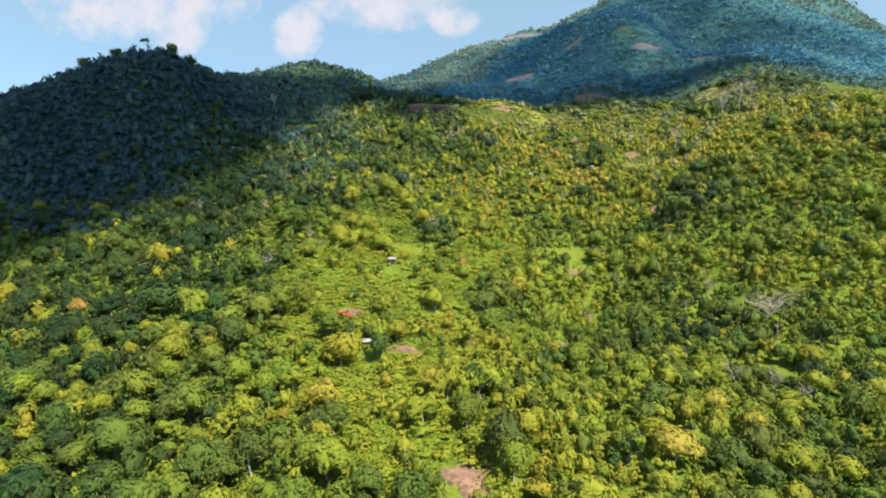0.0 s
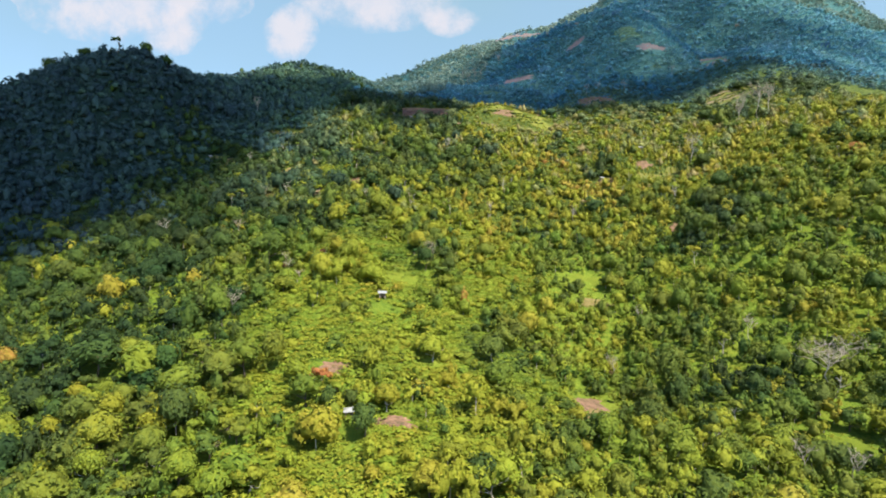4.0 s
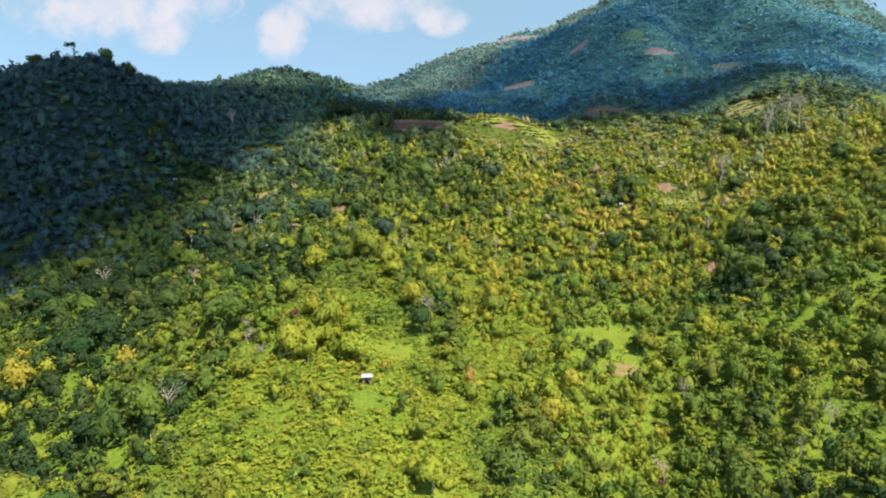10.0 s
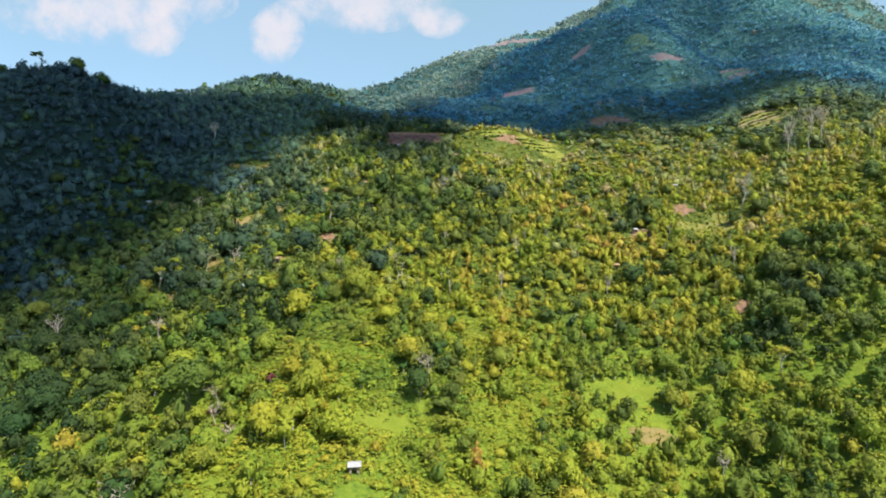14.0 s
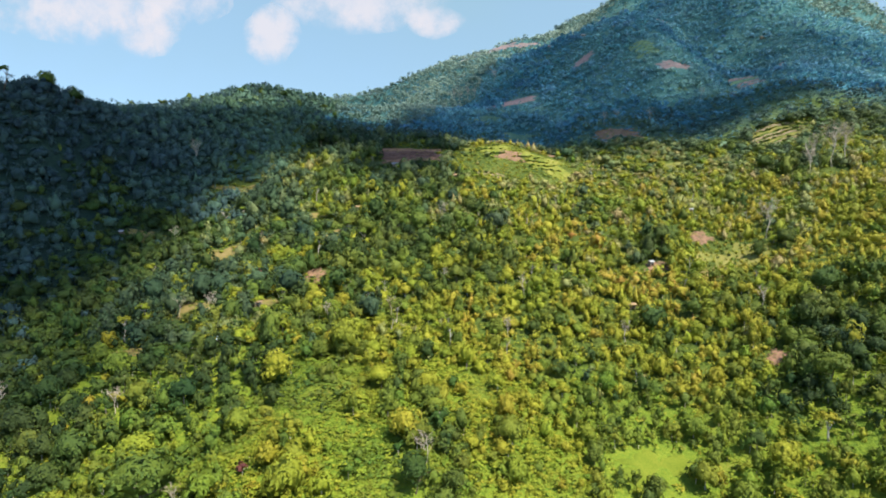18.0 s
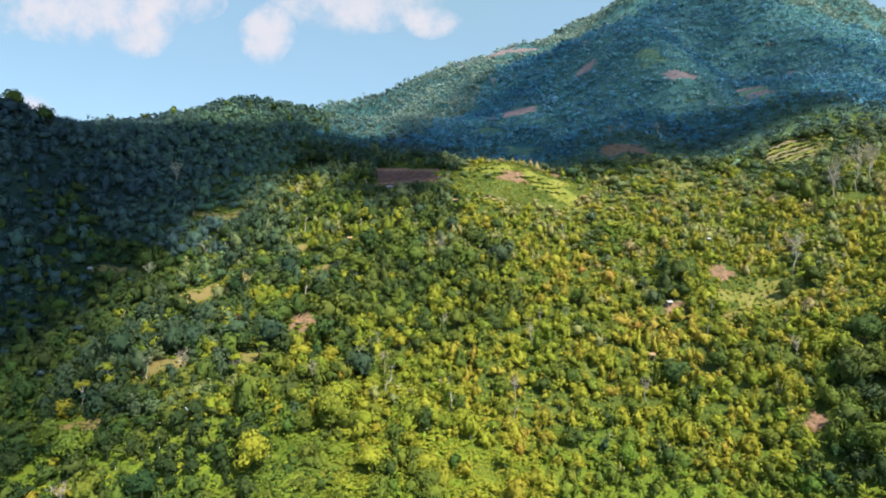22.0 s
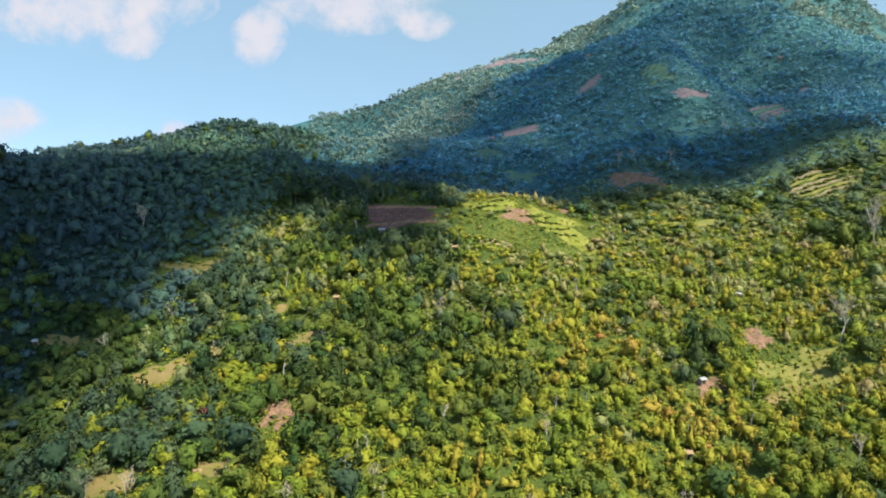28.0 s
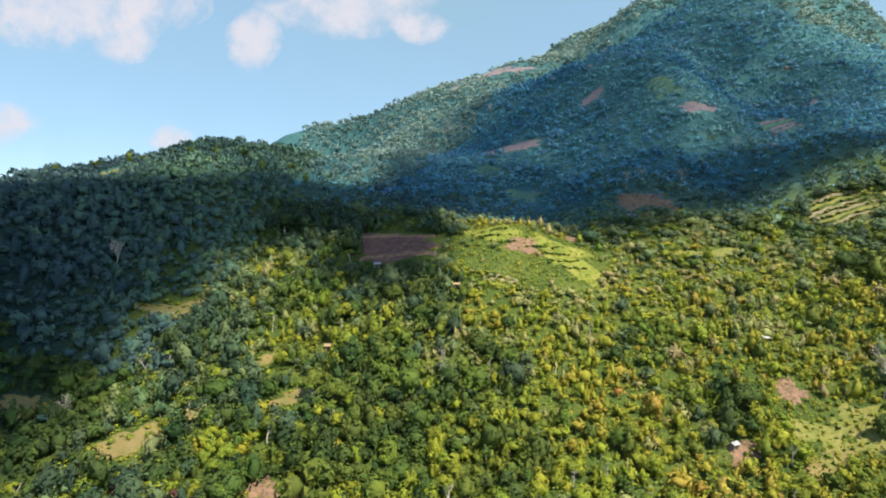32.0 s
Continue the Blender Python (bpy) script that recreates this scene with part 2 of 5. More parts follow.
PEAKS = [
    (28, 622, -21, 35), (252, 622, -2, 35), (140, 678, 7, 35), (220, 710, 24, 100), (444, 710, 24, 60), (-100, 790, -12, 100),
    (380, 790, 5, 100), (140, 846, 12, 35), (280, 846, 20, 35), (112, 846, 5, 35), (-260, 870, 3, 100), (28, 874, -10, 35),
    (-56, 874, -5, 35), (0, 874, 2, 35), (168, 874, -5, 35), (196, 902, -6, 35), (252, 902, -5, 35), (252, 930, -8, 35),
    (84, 930, -8, 35), (280, 986, -11, 35), (224, 1042, 5, 35), (252, 1046, 37, 60),
]
HILLS = np.array(LOWER_SLOPE + UPPER_SLOPE + RIDGES + PEAKS, float)


def sigmoid(v):
    return 1 / (1 + np.exp(-np.clip(v, -40, 40)))


def height(x, y):
    """The ground's height: a long slope up to a mountain, a valley behind the left ridge, hills and hollows, a plain far around."""
    x, y = np.asarray(x, float), np.asarray(y, float)
    z = 24 + 430 * np.tanh(y / 1200.0)
    z = z - 260 * sigmoid((y - 575) / 35) * sigmoid((-x - 150 + 0.25 * (y - 560)) / 50)
    z = z - 70 * sigmoid((y - 950) / 40) * sigmoid((-x + 150) / 60)
    for hx, hy, hz, s in HILLS:
        z = z + hz * np.exp(-((x - hx) ** 2 + (y - hy) ** 2) / (2 * s * s))
    z = z + 1.1 * np.sin(x * 0.093 + 1.3 * np.sin(y * 0.041)) * np.sin(y * 0.077 + 0.8 * np.sin(x * 0.057))
    z = z + 0.5 * np.sin(x * 0.23 + 2.0) * np.sin(y * 0.19 + x * 0.05)
    fade = sigmoid((x + 640) / 60) * sigmoid((1500 - x) / 120) * sigmoid((1480 - y) / 70) * sigmoid((y + 420) / 50)
    return -70 + (z + 70) * fade


def mesh_from(name, verts, tris, mat, tone=None, hue=None):
    me = bpy.data.meshes.new(name)
    verts, tris = np.ascontiguousarray(verts, np.float32), np.ascontiguousarray(tris, np.int32)
    me.vertices.add(len(verts))
    me.vertices.foreach_set("co", verts.ravel())
    me.loops.add(tris.size)
    me.loops.foreach_set("vertex_index", tris.ravel())
    me.polygons.add(len(tris))
    me.polygons.foreach_set("loop_start", np.arange(0, tris.size, tris.shape[1], dtype=np.int32))
    me.polygons.foreach_set("use_smooth", np.ones(len(tris), bool))
    me.update(calc_edges=True)
    if tone is not None:
        a = me.attributes.new("tone", "FLOAT", "POINT")
        a.data.foreach_set("value", np.ascontiguousarray(tone, np.float32))
    if hue is not None:
        a = me.attributes.new("hue", "FLOAT", "POINT")
        a.data.foreach_set("value", np.ascontiguousarray(hue, np.float32))
    me.materials.append(mat)
    return me


def grid_faces(nx, ny):
    i = (np.arange(nx - 1)[None, :] + nx * np.arange(ny - 1)[:, None]).ravel()
    return np.stack([i, i + 1, i + nx + 1, i + nx], 1)


def spaced(lo, hi, step, low_end, high_end):
    """Even steps between lo and hi, then growing ones out to the far ends."""
    mid = np.arange(lo, hi + 0.1, step)
    out, s, v = [], step, mid[-1]
    while v < high_end:
        s *= 1.35
        v += s
        out.append(v)
    inn, s, v = [], step, mid[0]
    while v > low_end:
        s *= 1.35
        v -= s
        inn.append(v)
    return np.array(inn[::-1] + list(mid) + out)


gx, gy = spaced(-420, 700, 7, -4500, 4500), spaced(-160, 1060, 7, -4500, 4500)
GX, GY = np.meshgrid(gx, gy)
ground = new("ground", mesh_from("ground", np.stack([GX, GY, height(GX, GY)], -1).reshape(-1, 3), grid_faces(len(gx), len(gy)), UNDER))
tagged(ground, "mountain slope covered in green undergrowth and bare earth", "ground", kind="structure")


# ---------------------------------------------------------------- clearings, draped over the slope
CLEARINGS = []


def clearing(name, label, mat, x, y, rx, ry, turn=0.0, lift=0.25, category="clearing"):
    """An irregular patch of open ground that lies on the slope."""
    rings, spokes = 7, 40
    c, s = math.cos(radians(turn)), math.sin(radians(turn))
    pts = [(0.0, 0.0)]
    for r in range(1, rings + 1):
        for k in range(spokes):
            a = 2 * math.pi * k / spokes
            w = 0.86 + 0.75 * noise.noise((math.cos(a) * 1.3 + x, math.sin(a) * 1.3 + y, 0.5)) + 0.50 * noise.noise((math.cos(a) * 4 + x, math.sin(a) * 4, y))
            u, v = rx * w * r / rings * math.cos(a), ry * w * r / rings * math.sin(a)
            pts.append((u * c - v * s, u * s + v * c))
    p = np.array(pts) + (x, y)
    z = height(p[:, 0], p[:, 1]) + lift
    z[-spokes:] -= lift + 0.3
    f = [(0, 1 + k, 1 + (k + 1) % spokes) for k in range(spokes)]
    for r in range(rings - 1):
        for k in range(spokes):
            a, b = 1 + r * spokes + k, 1 + r * spokes + (k + 1) % spokes
            f += [(a, a + spokes, b + spokes), (a, b + spokes, b)]
    ob = new(name, mesh_from(name, np.c_[p, z], np.array(f), mat))
    CLEARINGS.append((x, y, rx, ry, c, s))
    return tagged(ob, label, category, kind="structure")


clearing("soil_patch", "bare reddish earth on the planted slope", SOIL, 130, 271, 9, 6, 20)
clearing("soil_patch", "small bare earth yard beside a hut", SOIL, 98, 249, 8, 4, 10)
clearing("soil_patch", "reddish cut in the shaded mountain side", SOIL, 136, 426, 19, 17, -10)
clearing("soil_patch", "long reddish field across the shaded mountain", HAZY_SOIL, 75, 566, 34, 12, -6)
clearing("soil_patch", "red landslip scar near the ridge top", HAZY_SOIL, 80, 846, 40, 26, 15)
clearing("soil_patch", "red streak high on the shaded mountain", HAZY_SOIL, 262, 678, 20, 12, -25)
clearing("soil_patch", "bare brown earth on the knoll", SOIL, 46, 360, 12, 7, 10)
clearing("soil_patch", "dark reddish ploughed field on the hillside", PLOUGHED, -19, 363, 29, 19, 3)
clearing("soil_patch", "orange earth bank among the trees", SOIL, 120, 192, 6, 3.5, 30)
clearing("soil_patch", "reddish slipped earth below the dark grove", SOIL, -54, 231, 7, 9, -20)
clearing("soil_patch", "reddish bank beside the grassy knoll", SOIL, 77, 382, 4.5, 8, 0)
clearing("dry_field", "narrow pale strip of plots below the far shoulder", PLOT, 150, 366, 25, 5, 4, category="field")
clearing("dry_field", "small tan plot above the dark grove", DRY, -67, 286, 8, 4.5, 15, category="field")
clearing("soil_patch", "slipped earth in the gully", SOIL, 46.5, 73, 6, 9, -20)
clearing("dry_field", "dry tan grass below the slipped earth", DRY, 44, 58, 5.5, 8, -15, category="field")
clearing("soil_patch", "bare tan earth in the scrub", SOIL, 9, -10, 6, 6)
clearing("soil_patch", "reddish earth among young trees", SOIL, -28, 60, 5, 3.5, 20)
clearing("soil_patch", "reddish earth strip in the scrub", SOIL, -9, 40, 6, 2.6)
clearing("meadow", "smooth bright green meadow among trees", MEADOW, 64, 160, 16, 6, 14, category="meadow")
clearing("meadow", "pale green grass terrace in the scrub", MEADOW, -17, 122, 13, 5.5, 12, category="meadow")
clearing("meadow", "bright grassy slope of the knoll", KNOLL, 68, 356, 19, 24, 24, category="meadow")
clearing("meadow", "grassy top of the knoll with low bushes", KNOLL, 30, 371, 22, 10, 6, category="meadow")
clearing("dry_field", "thin dry plot with rows of seedlings", PLOT, 137, 254, 23, 14, 0, category="field")
clearing("meadow", "pale grassy field beside the shaded forest", DRY, -117, 316, 19, 6, 12, category="meadow")
clearing("dry_field", "tan dry field among the trees", DRY, -93, 204, 10, 6.5, 10, category="field")
clearing("dry_field", "tan dry field beside a pale hut", DRY, -66, 210, 9, 4, 5, category="field")
clearing("dry_field", "tan strip of cleared ground", DRY, -107, 182, 8, 3.6, 0, category="field")
clearing("dry_field", "dry yellow plot on the lit spur", DRY, -54, 268, 10, 4, 14, category="field")
clearing("dry_field", "brownish dry plot with scattered seedlings", DRY, 121, 241, 11, 4, 12, category="field")
clearing("dry_field", "tan dry grass at the edge of the shade", DRY, -103, 254, 14, 7.5, 20, category="field")
clearing("dry_field", "tan dry field beside a hut at the forest edge", DRY, -146, 267, 9, 5, 15, category="field")
clearing("meadow", "bright grassy gap in the gully wood", MEADOW, 106, 49, 9, 4.5, 10, category="meadow")
clearing("dry_field", "dry grass below the meadow", DRY, 66, 144, 9, 4, 10, category="field")
clearing("meadow", "pale sunlit pasture on the ridge behind the hill", PLOT, -216, 450, 24, 12, 4, category="meadow")
clearing("meadow", "smooth green field beside the far terraces", HAZY_FIELD, 208, 398, 13, 6, 8, category="meadow")
clearing("meadow", "smooth green field in the mountain shade", HAZY_FIELD, 43, 527, 18, 10, 8, category="meadow")
clearing("meadow", "smooth green field in the mountain shade", HAZY_FIELD, 70, 494, 15, 8, -6, category="meadow")
clearing("soil_patch", "dull reddish field on the shaded mountain", HAZY_SOIL, 222, 531, 20, 7, 5)
clearing("soil_patch", "small reddish slip on the shaded mountain", HAZY_SOIL, 156, 592, 13, 9, 10)
clearing("dry_field", "tan strip beside far terraces", HAZY_SOIL, 350, 577, 22, 8, 20, category="field")
clearing("dry_field", "tan field below the ridge scar", HAZY_SOIL, 40, 800, 22, 7, 12, category="field")
clearing("dry_field", "lit dry field high on the mountain", HAZY_SOIL, 130, 842, 22, 8, 10, category="field")


def terraces(x, y, count, length, depth, turn, label, mat, other=None):
    """Stepped field terraces cut into the slope: flat treads with earth banks."""
    base = tagged(new("terrace_field"), label, "terraces", kind="structure")
    base.location = (x, y, float(height(x, y)))
    c, s = math.cos(radians(turn)), math.sin(radians(turn))
    for k in range(count):
        n = 14
        v, f = [], []
        half = length * (1 - 0.12 * (k % 3))
        for i in range(n + 1):
            u = (i / n - 0.5) * half
            bow = -3.0 * (2 * i / n - 1) ** 2 + 0.8 * math.sin(i * 1.7 + k)
            for d in (0.0, depth * 0.82):
                px, py = x + u * c - (k * depth + bow + d) * s, y + u * s + (k * depth + bow + d) * c
                v.append((px, py))
        q = np.array(v)
        z = height(q[:, 0], q[:, 1])
        zz = z.copy()
        zz[0::2] = zz[1::2] = np.maximum(z[0::2] * 0.35 + z[1::2] * 0.65, z[0::2]) + 0.2
        top = np.c_[q, zz]
        low = np.c_[q, z - 1.5]
        allv = np.concatenate([top, low]) - np.array(base.location)
        m = len(v)
        for i in range(n):
            a = 2 * i
            f += [(a, a + 2, a + 3, a + 1), (a + m, a + 2 + m, a + 2, a)]
        ob = new("terrace_step", mesh_from("terrace_step", allv, np.array(f), mat if k % 3 else (other or (MEADOW if y < 420 else HAZY_FIELD))))
        ob.parent = base
    CLEARINGS.append((x - s * depth * count / 2, y + c * depth * count / 2, length / 2, depth * count / 2, c, s))


terraces(239, 370, 8, 46, 4.6, -4, "stepped tan and green field terraces on the far shoulder", TERRACE, PLOT)
terraces(-20, 351, 4, 40, 7.0, 3, "dark reddish furrowed banks of the ploughed field", PLOUGHED, SOIL)
terraces(30, 327, 3, 22, 3.6, 4, "pale stepped plots with low banks on the knoll", TERRACE, KNOLL)
terraces(300, 524, 5, 34, 4.6, 16, "narrow tan terraces on the mountain shoulder", HAZY_SOIL)
terraces(206, 546, 5, 26, 5.0, 10, "narrow terraces high on the shaded mountain", HAZY_FIELD)


def open_ground(x, y, grow=1.0):
    """Whether a place lies in one of the clearings."""
    inside = np.zeros(np.shape(x), bool)
    for cx, cy, rx, ry, c, s in CLEARINGS:
        u, v = (x - cx) * c + (y - cy) * s, -(x - cx) * s + (y - cy) * c
        inside |= (u / (rx * grow)) ** 2 + (v / (ry * grow)) ** 2 < 1
    return inside


# ---------------------------------------------------------------- clouds
def puff_mesh(name, puffs, mat, seed):
    """A lumpy cloud: overlapping rounded puffs with an uneven skin."""
    bm = bmesh.new()
    for x, y, z, rx, ry, rz in puffs:
        made = bmesh.ops.create_icosphere(bm, subdivisions=4, radius=1.0)["verts"]
        for v in made:
            p = v.co.copy()
            k = 1 + 0.14 * noise.noise(p * 2.1 + Vector((x, y, seed))) + 0.12 * noise.noise(p * 5.0 + Vector((y, x, seed))) + 0.06 * noise.noise(p * 11.0 + Vector((y, seed, x)))
            v.co = Vector((x + p.x * rx * k, y + p.y * ry * k, z + p.z * rz * k))
    me = bpy.data.meshes.new(name)
    bm.to_mesh(me)
    bm.free()
    me.materials.append(mat)
    for poly in me.polygons:
        poly.use_smooth = True
    return me


# the broken cloud overhead whose shade lies over the left hill and the mountain: the shaded ground under each puff, x, y, reach
SHADE = [(-258, 235, 132, 190), (-182, 300, 36, 46), (-430, 280, 170, 170), (-176, 376, 76, 42), (-110, 378, 42, 30), (-140, 484, 70, 42), (-80, 412, 72, 46), (5, 456, 75, 36), (-28, 390, 36, 22), (30, 503, 72, 46), (-166, 238, 24, 44), (-134, 186, 28, 40), (-136, 332, 27, 26), (-30, 340, 26, 22), (-26, 364, 29, 25),
         (15, 560, 62, 66), (62, 640, 66, 76), (75, 545, 118, 105), (150, 450, 74, 56), (108, 402, 34, 24), (330, 507, 100, 66), (240, 456, 70, 38), (150, 640, 105, 110), (235, 540, 110, 95), (245, 690, 110, 112), (345, 735, 84, 92), (330, 620, 100, 80), (440, 600, 110, 62)]
thick, thin = [], []
for x, y, rx, ry in SHADE:
    z = float(height(x, y))
    up = Vector((x, y, z)) + SUN * ((1000 - z) / SUN.z)
    (thin if y > 505 or x < -120 and y > 480 or -150 < x and y < 232 else thick).append((up.x, up.y, up.z, rx, ry, 30))
tagged(new("cloud", puff_mesh("cloud", thick, CLOUD, 3.0)), "dense white cloud overhead that shades the hill", "cloud", kind="structure")
tagged(new("cloud", puff_mesh("cloud", thin, CLOUD_THIN, 3.0)), "thin broken white cloud over the mountain", "cloud", kind="structure")


def drift_material():
    """Far cloud bank: white, thinning out unevenly towards its rim."""
    m, n, l, b = material("far_cloud", 1.0, 0.0)
    co = n.new("ShaderNodeTexCoord").outputs["Generated"]
    sep = n.new("ShaderNodeSeparateXYZ")
    l.new(co, sep.inputs[0])
    u = calc(n, l, "MULTIPLY", calc(n, l, "SUBTRACT", sep.outputs[0], 0.5), 2.0)
    v = calc(n, l, "MULTIPLY", calc(n, l, "SUBTRACT", sep.outputs[2], 0.5), 2.0)
    rr = calc(n, l, "ADD", calc(n, l, "MULTIPLY", u, u), calc(n, l, "MULTIPLY", v, v))
    puffs_big = noise_tex(n, l, 0.0042, 6, 0.62)
    body = calc(n, l, "ADD", calc(n, l, "SUBTRACT", 1.0, rr), calc(n, l, "MULTIPLY", calc(n, l, "SUBTRACT", puffs_big.outputs["Fac"], 0.46), 2.3))
    soft = n.new("ShaderNodeMapRange")
    soft.interpolation_type = "SMOOTHSTEP"
    soft.inputs["From Min"].default_value, soft.inputs["From Max"].default_value = 0.0, 1.2
    l.new(body, soft.inputs["Value"])
    tint = ramp(n, [(0.30, (0.86, 0.84, 0.86)), (0.62, (1.0, 0.90, 0.86))])
    l.new(puffs_big.outputs["Fac"], tint.inputs["Fac"])
    em = n.new("ShaderNodeEmission")
    em.inputs["Strength"].default_value = 0.42
    l.new(tint.outputs[0], em.inputs["Color"])
    clear = n.new("ShaderNodeBsdfTransparent")
    mix = n.new("ShaderNodeMixShader")
    l.new(calc(n, l, "MULTIPLY", soft.outputs[0], 0.86), mix.inputs[0])
    l.new(clear.outputs[0], mix.inputs[1])
    l.new(em.outputs[0], mix.inputs[2])
    l.new(mix.outputs[0], n["Material Output"].inputs["Surface"])
    return m


FAR_CLOUD = drift_material()


def veil_material():
    """Glowing sheet, added to pale the sky as thin high haze would."""
    m, n, l, b = material("thin_veil", 1.0, 0.0)
    em = n.new("ShaderNodeEmission")
    em.inputs["Color"].default_value = (0.66, 0.93, 0.93, 1)
    em.inputs["Strength"].default_value = 0.30
    clear = n.new("ShaderNodeBsdfTransparent")
    streaks = noise_tex(n, l, 0.0007, 4, 0.5)
    mix = n.new("ShaderNodeMixShader")
    l.new(calc(n, l, "ADD", calc(n, l, "MULTIPLY", streaks.outputs["Fac"], 0.3), 0.56), mix.inputs[0])
    l.new(clear.outputs[0], mix.inputs[1])
    l.new(em.outputs[0], mix.inputs[2])
    l.new(mix.outputs[0], n["Material Output"].inputs["Surface"])
    return m


def haze_veil():
    n = 24
    u = np.linspace(-4800, 4800, n)
    top = np.stack([u, np.full(n, 4740.0), 3600 + 200 * np.sin(u * 0.002)], 1)
    low = np.stack([u, np.full(n, 4740.0), np.full(n, -65.0)], 1)
    k = np.arange(n - 1)
    ob = new("cloud", mesh_from("cloud", np.concatenate([low, top]), np.stack([k, k + 1, k + n + 1, k + n], 1), veil_material()))
    tagged(ob, "thin glowing veil added to pale the sky like haze", "cloud", kind="structure")


haze_veil()


def far_cloud(x, z, w, h, label):
    """A cloud bank on the sky, over four kilometres off."""
    spokes = 48
    v, f = [(0, 0, 0)], []
    for k in range(spokes):
        a = 2 * math.pi * k / spokes
        r = 1 + 0.16 * noise.noise((math.cos(a) * 2 + x * 0.01, math.sin(a) * 2, z * 0.01))
        v.append((w / 2 * r * math.cos(a), 30 * math.sin(a * 3), h / 2 * r * math.sin(a)))
        f.append((0, 1 + k, 1 + (k + 1) % spokes))
    ob = new("cloud", mesh_from("cloud", np.array(v), np.array(f), FAR_CLOUD))
    ob.location = (x, 4200, z)
    return tagged(ob, label, "cloud", kind="structure")


far_cloud(-2620, 1800, 2000, 760, "long white cloud bank with a flat pinkish base")
far_cloud(-2290, 1520, 560, 420, "hanging lobe of the white cloud bank")
far_cloud(-1325, 1495, 470, 470, "small puffy white cloud")
far_cloud(-600, 1760, 1500, 520, "long white cloud with a trailing end")
far_cloud(-70, 1600, 520, 260, "thin trailing wisp of white cloud")
far_cloud(-3260, 870, 700, 380, "low pinkish cloud near the horizon")
far_cloud(-1990, 765, 380, 230, "small low cloud behind the ridge")


# ---------------------------------------------------------------- plant shapes
def ico(sub):
    bm = bmesh.new()
    bmesh.ops.create_icosphere(bm, subdivisions=sub, radius=1.0)
    v = np.array([p.co[:] for p in bm.verts])
    f = np.array([[q.index for q in p.verts] for p in bm.faces])
    bm.free()
    return v, f


ICO = {1: ico(1), 2: ico(2)}


def leaf_sprays(rng, centres, radii, count, size, lie, squash=0.9):
    """Leaf sprays that hug the lobes of a crown: pointed, turned outwards, some standing off."""
    pick = rng.choice(len(centres), count, p=radii ** 2 / np.sum(radii ** 2))
    d = rng.normal(size=(count, 3))
    d /= np.linalg.norm(d, axis=1)[:, None]
    out = centres[pick] * 1.1 + (0, 0, 0.12)
    d = d + 0.9 * out / np.maximum(np.linalg.norm(out, axis=1), 0.25)[:, None]
    d /= np.linalg.norm(d, axis=1)[:, None]
    at = centres[pick] + d * (radii[pick] * rng.uniform(0.88, 1.09, count))[:, None] * (1, 1, squash)
    nrm = d * 0.9 + rng.normal(size=(count, 3)) * 0.17 + (0, 0, lie)
    nrm /= np.linalg.norm(nrm, axis=1)[:, None]
    a = np.cross(nrm, rng.normal(size=(count, 3)))
    a /= np.linalg.norm(a, axis=1)[:, None]
    b = np.cross(nrm, a)
    s = size * rng.uniform(0.55, 1.35, count)[:, None]
    v = np.stack([at - a * s * 0.8 - b * s * 0.55, at + a * s * rng.uniform(0.2, 0.7, (count, 1)) - b * s * 0.5, at + b * s * 1.05 + a * s * 0.2], 1).reshape(-1, 3)
    return v, 3 * np.arange(count)[:, None] + [[0, 1, 2]]


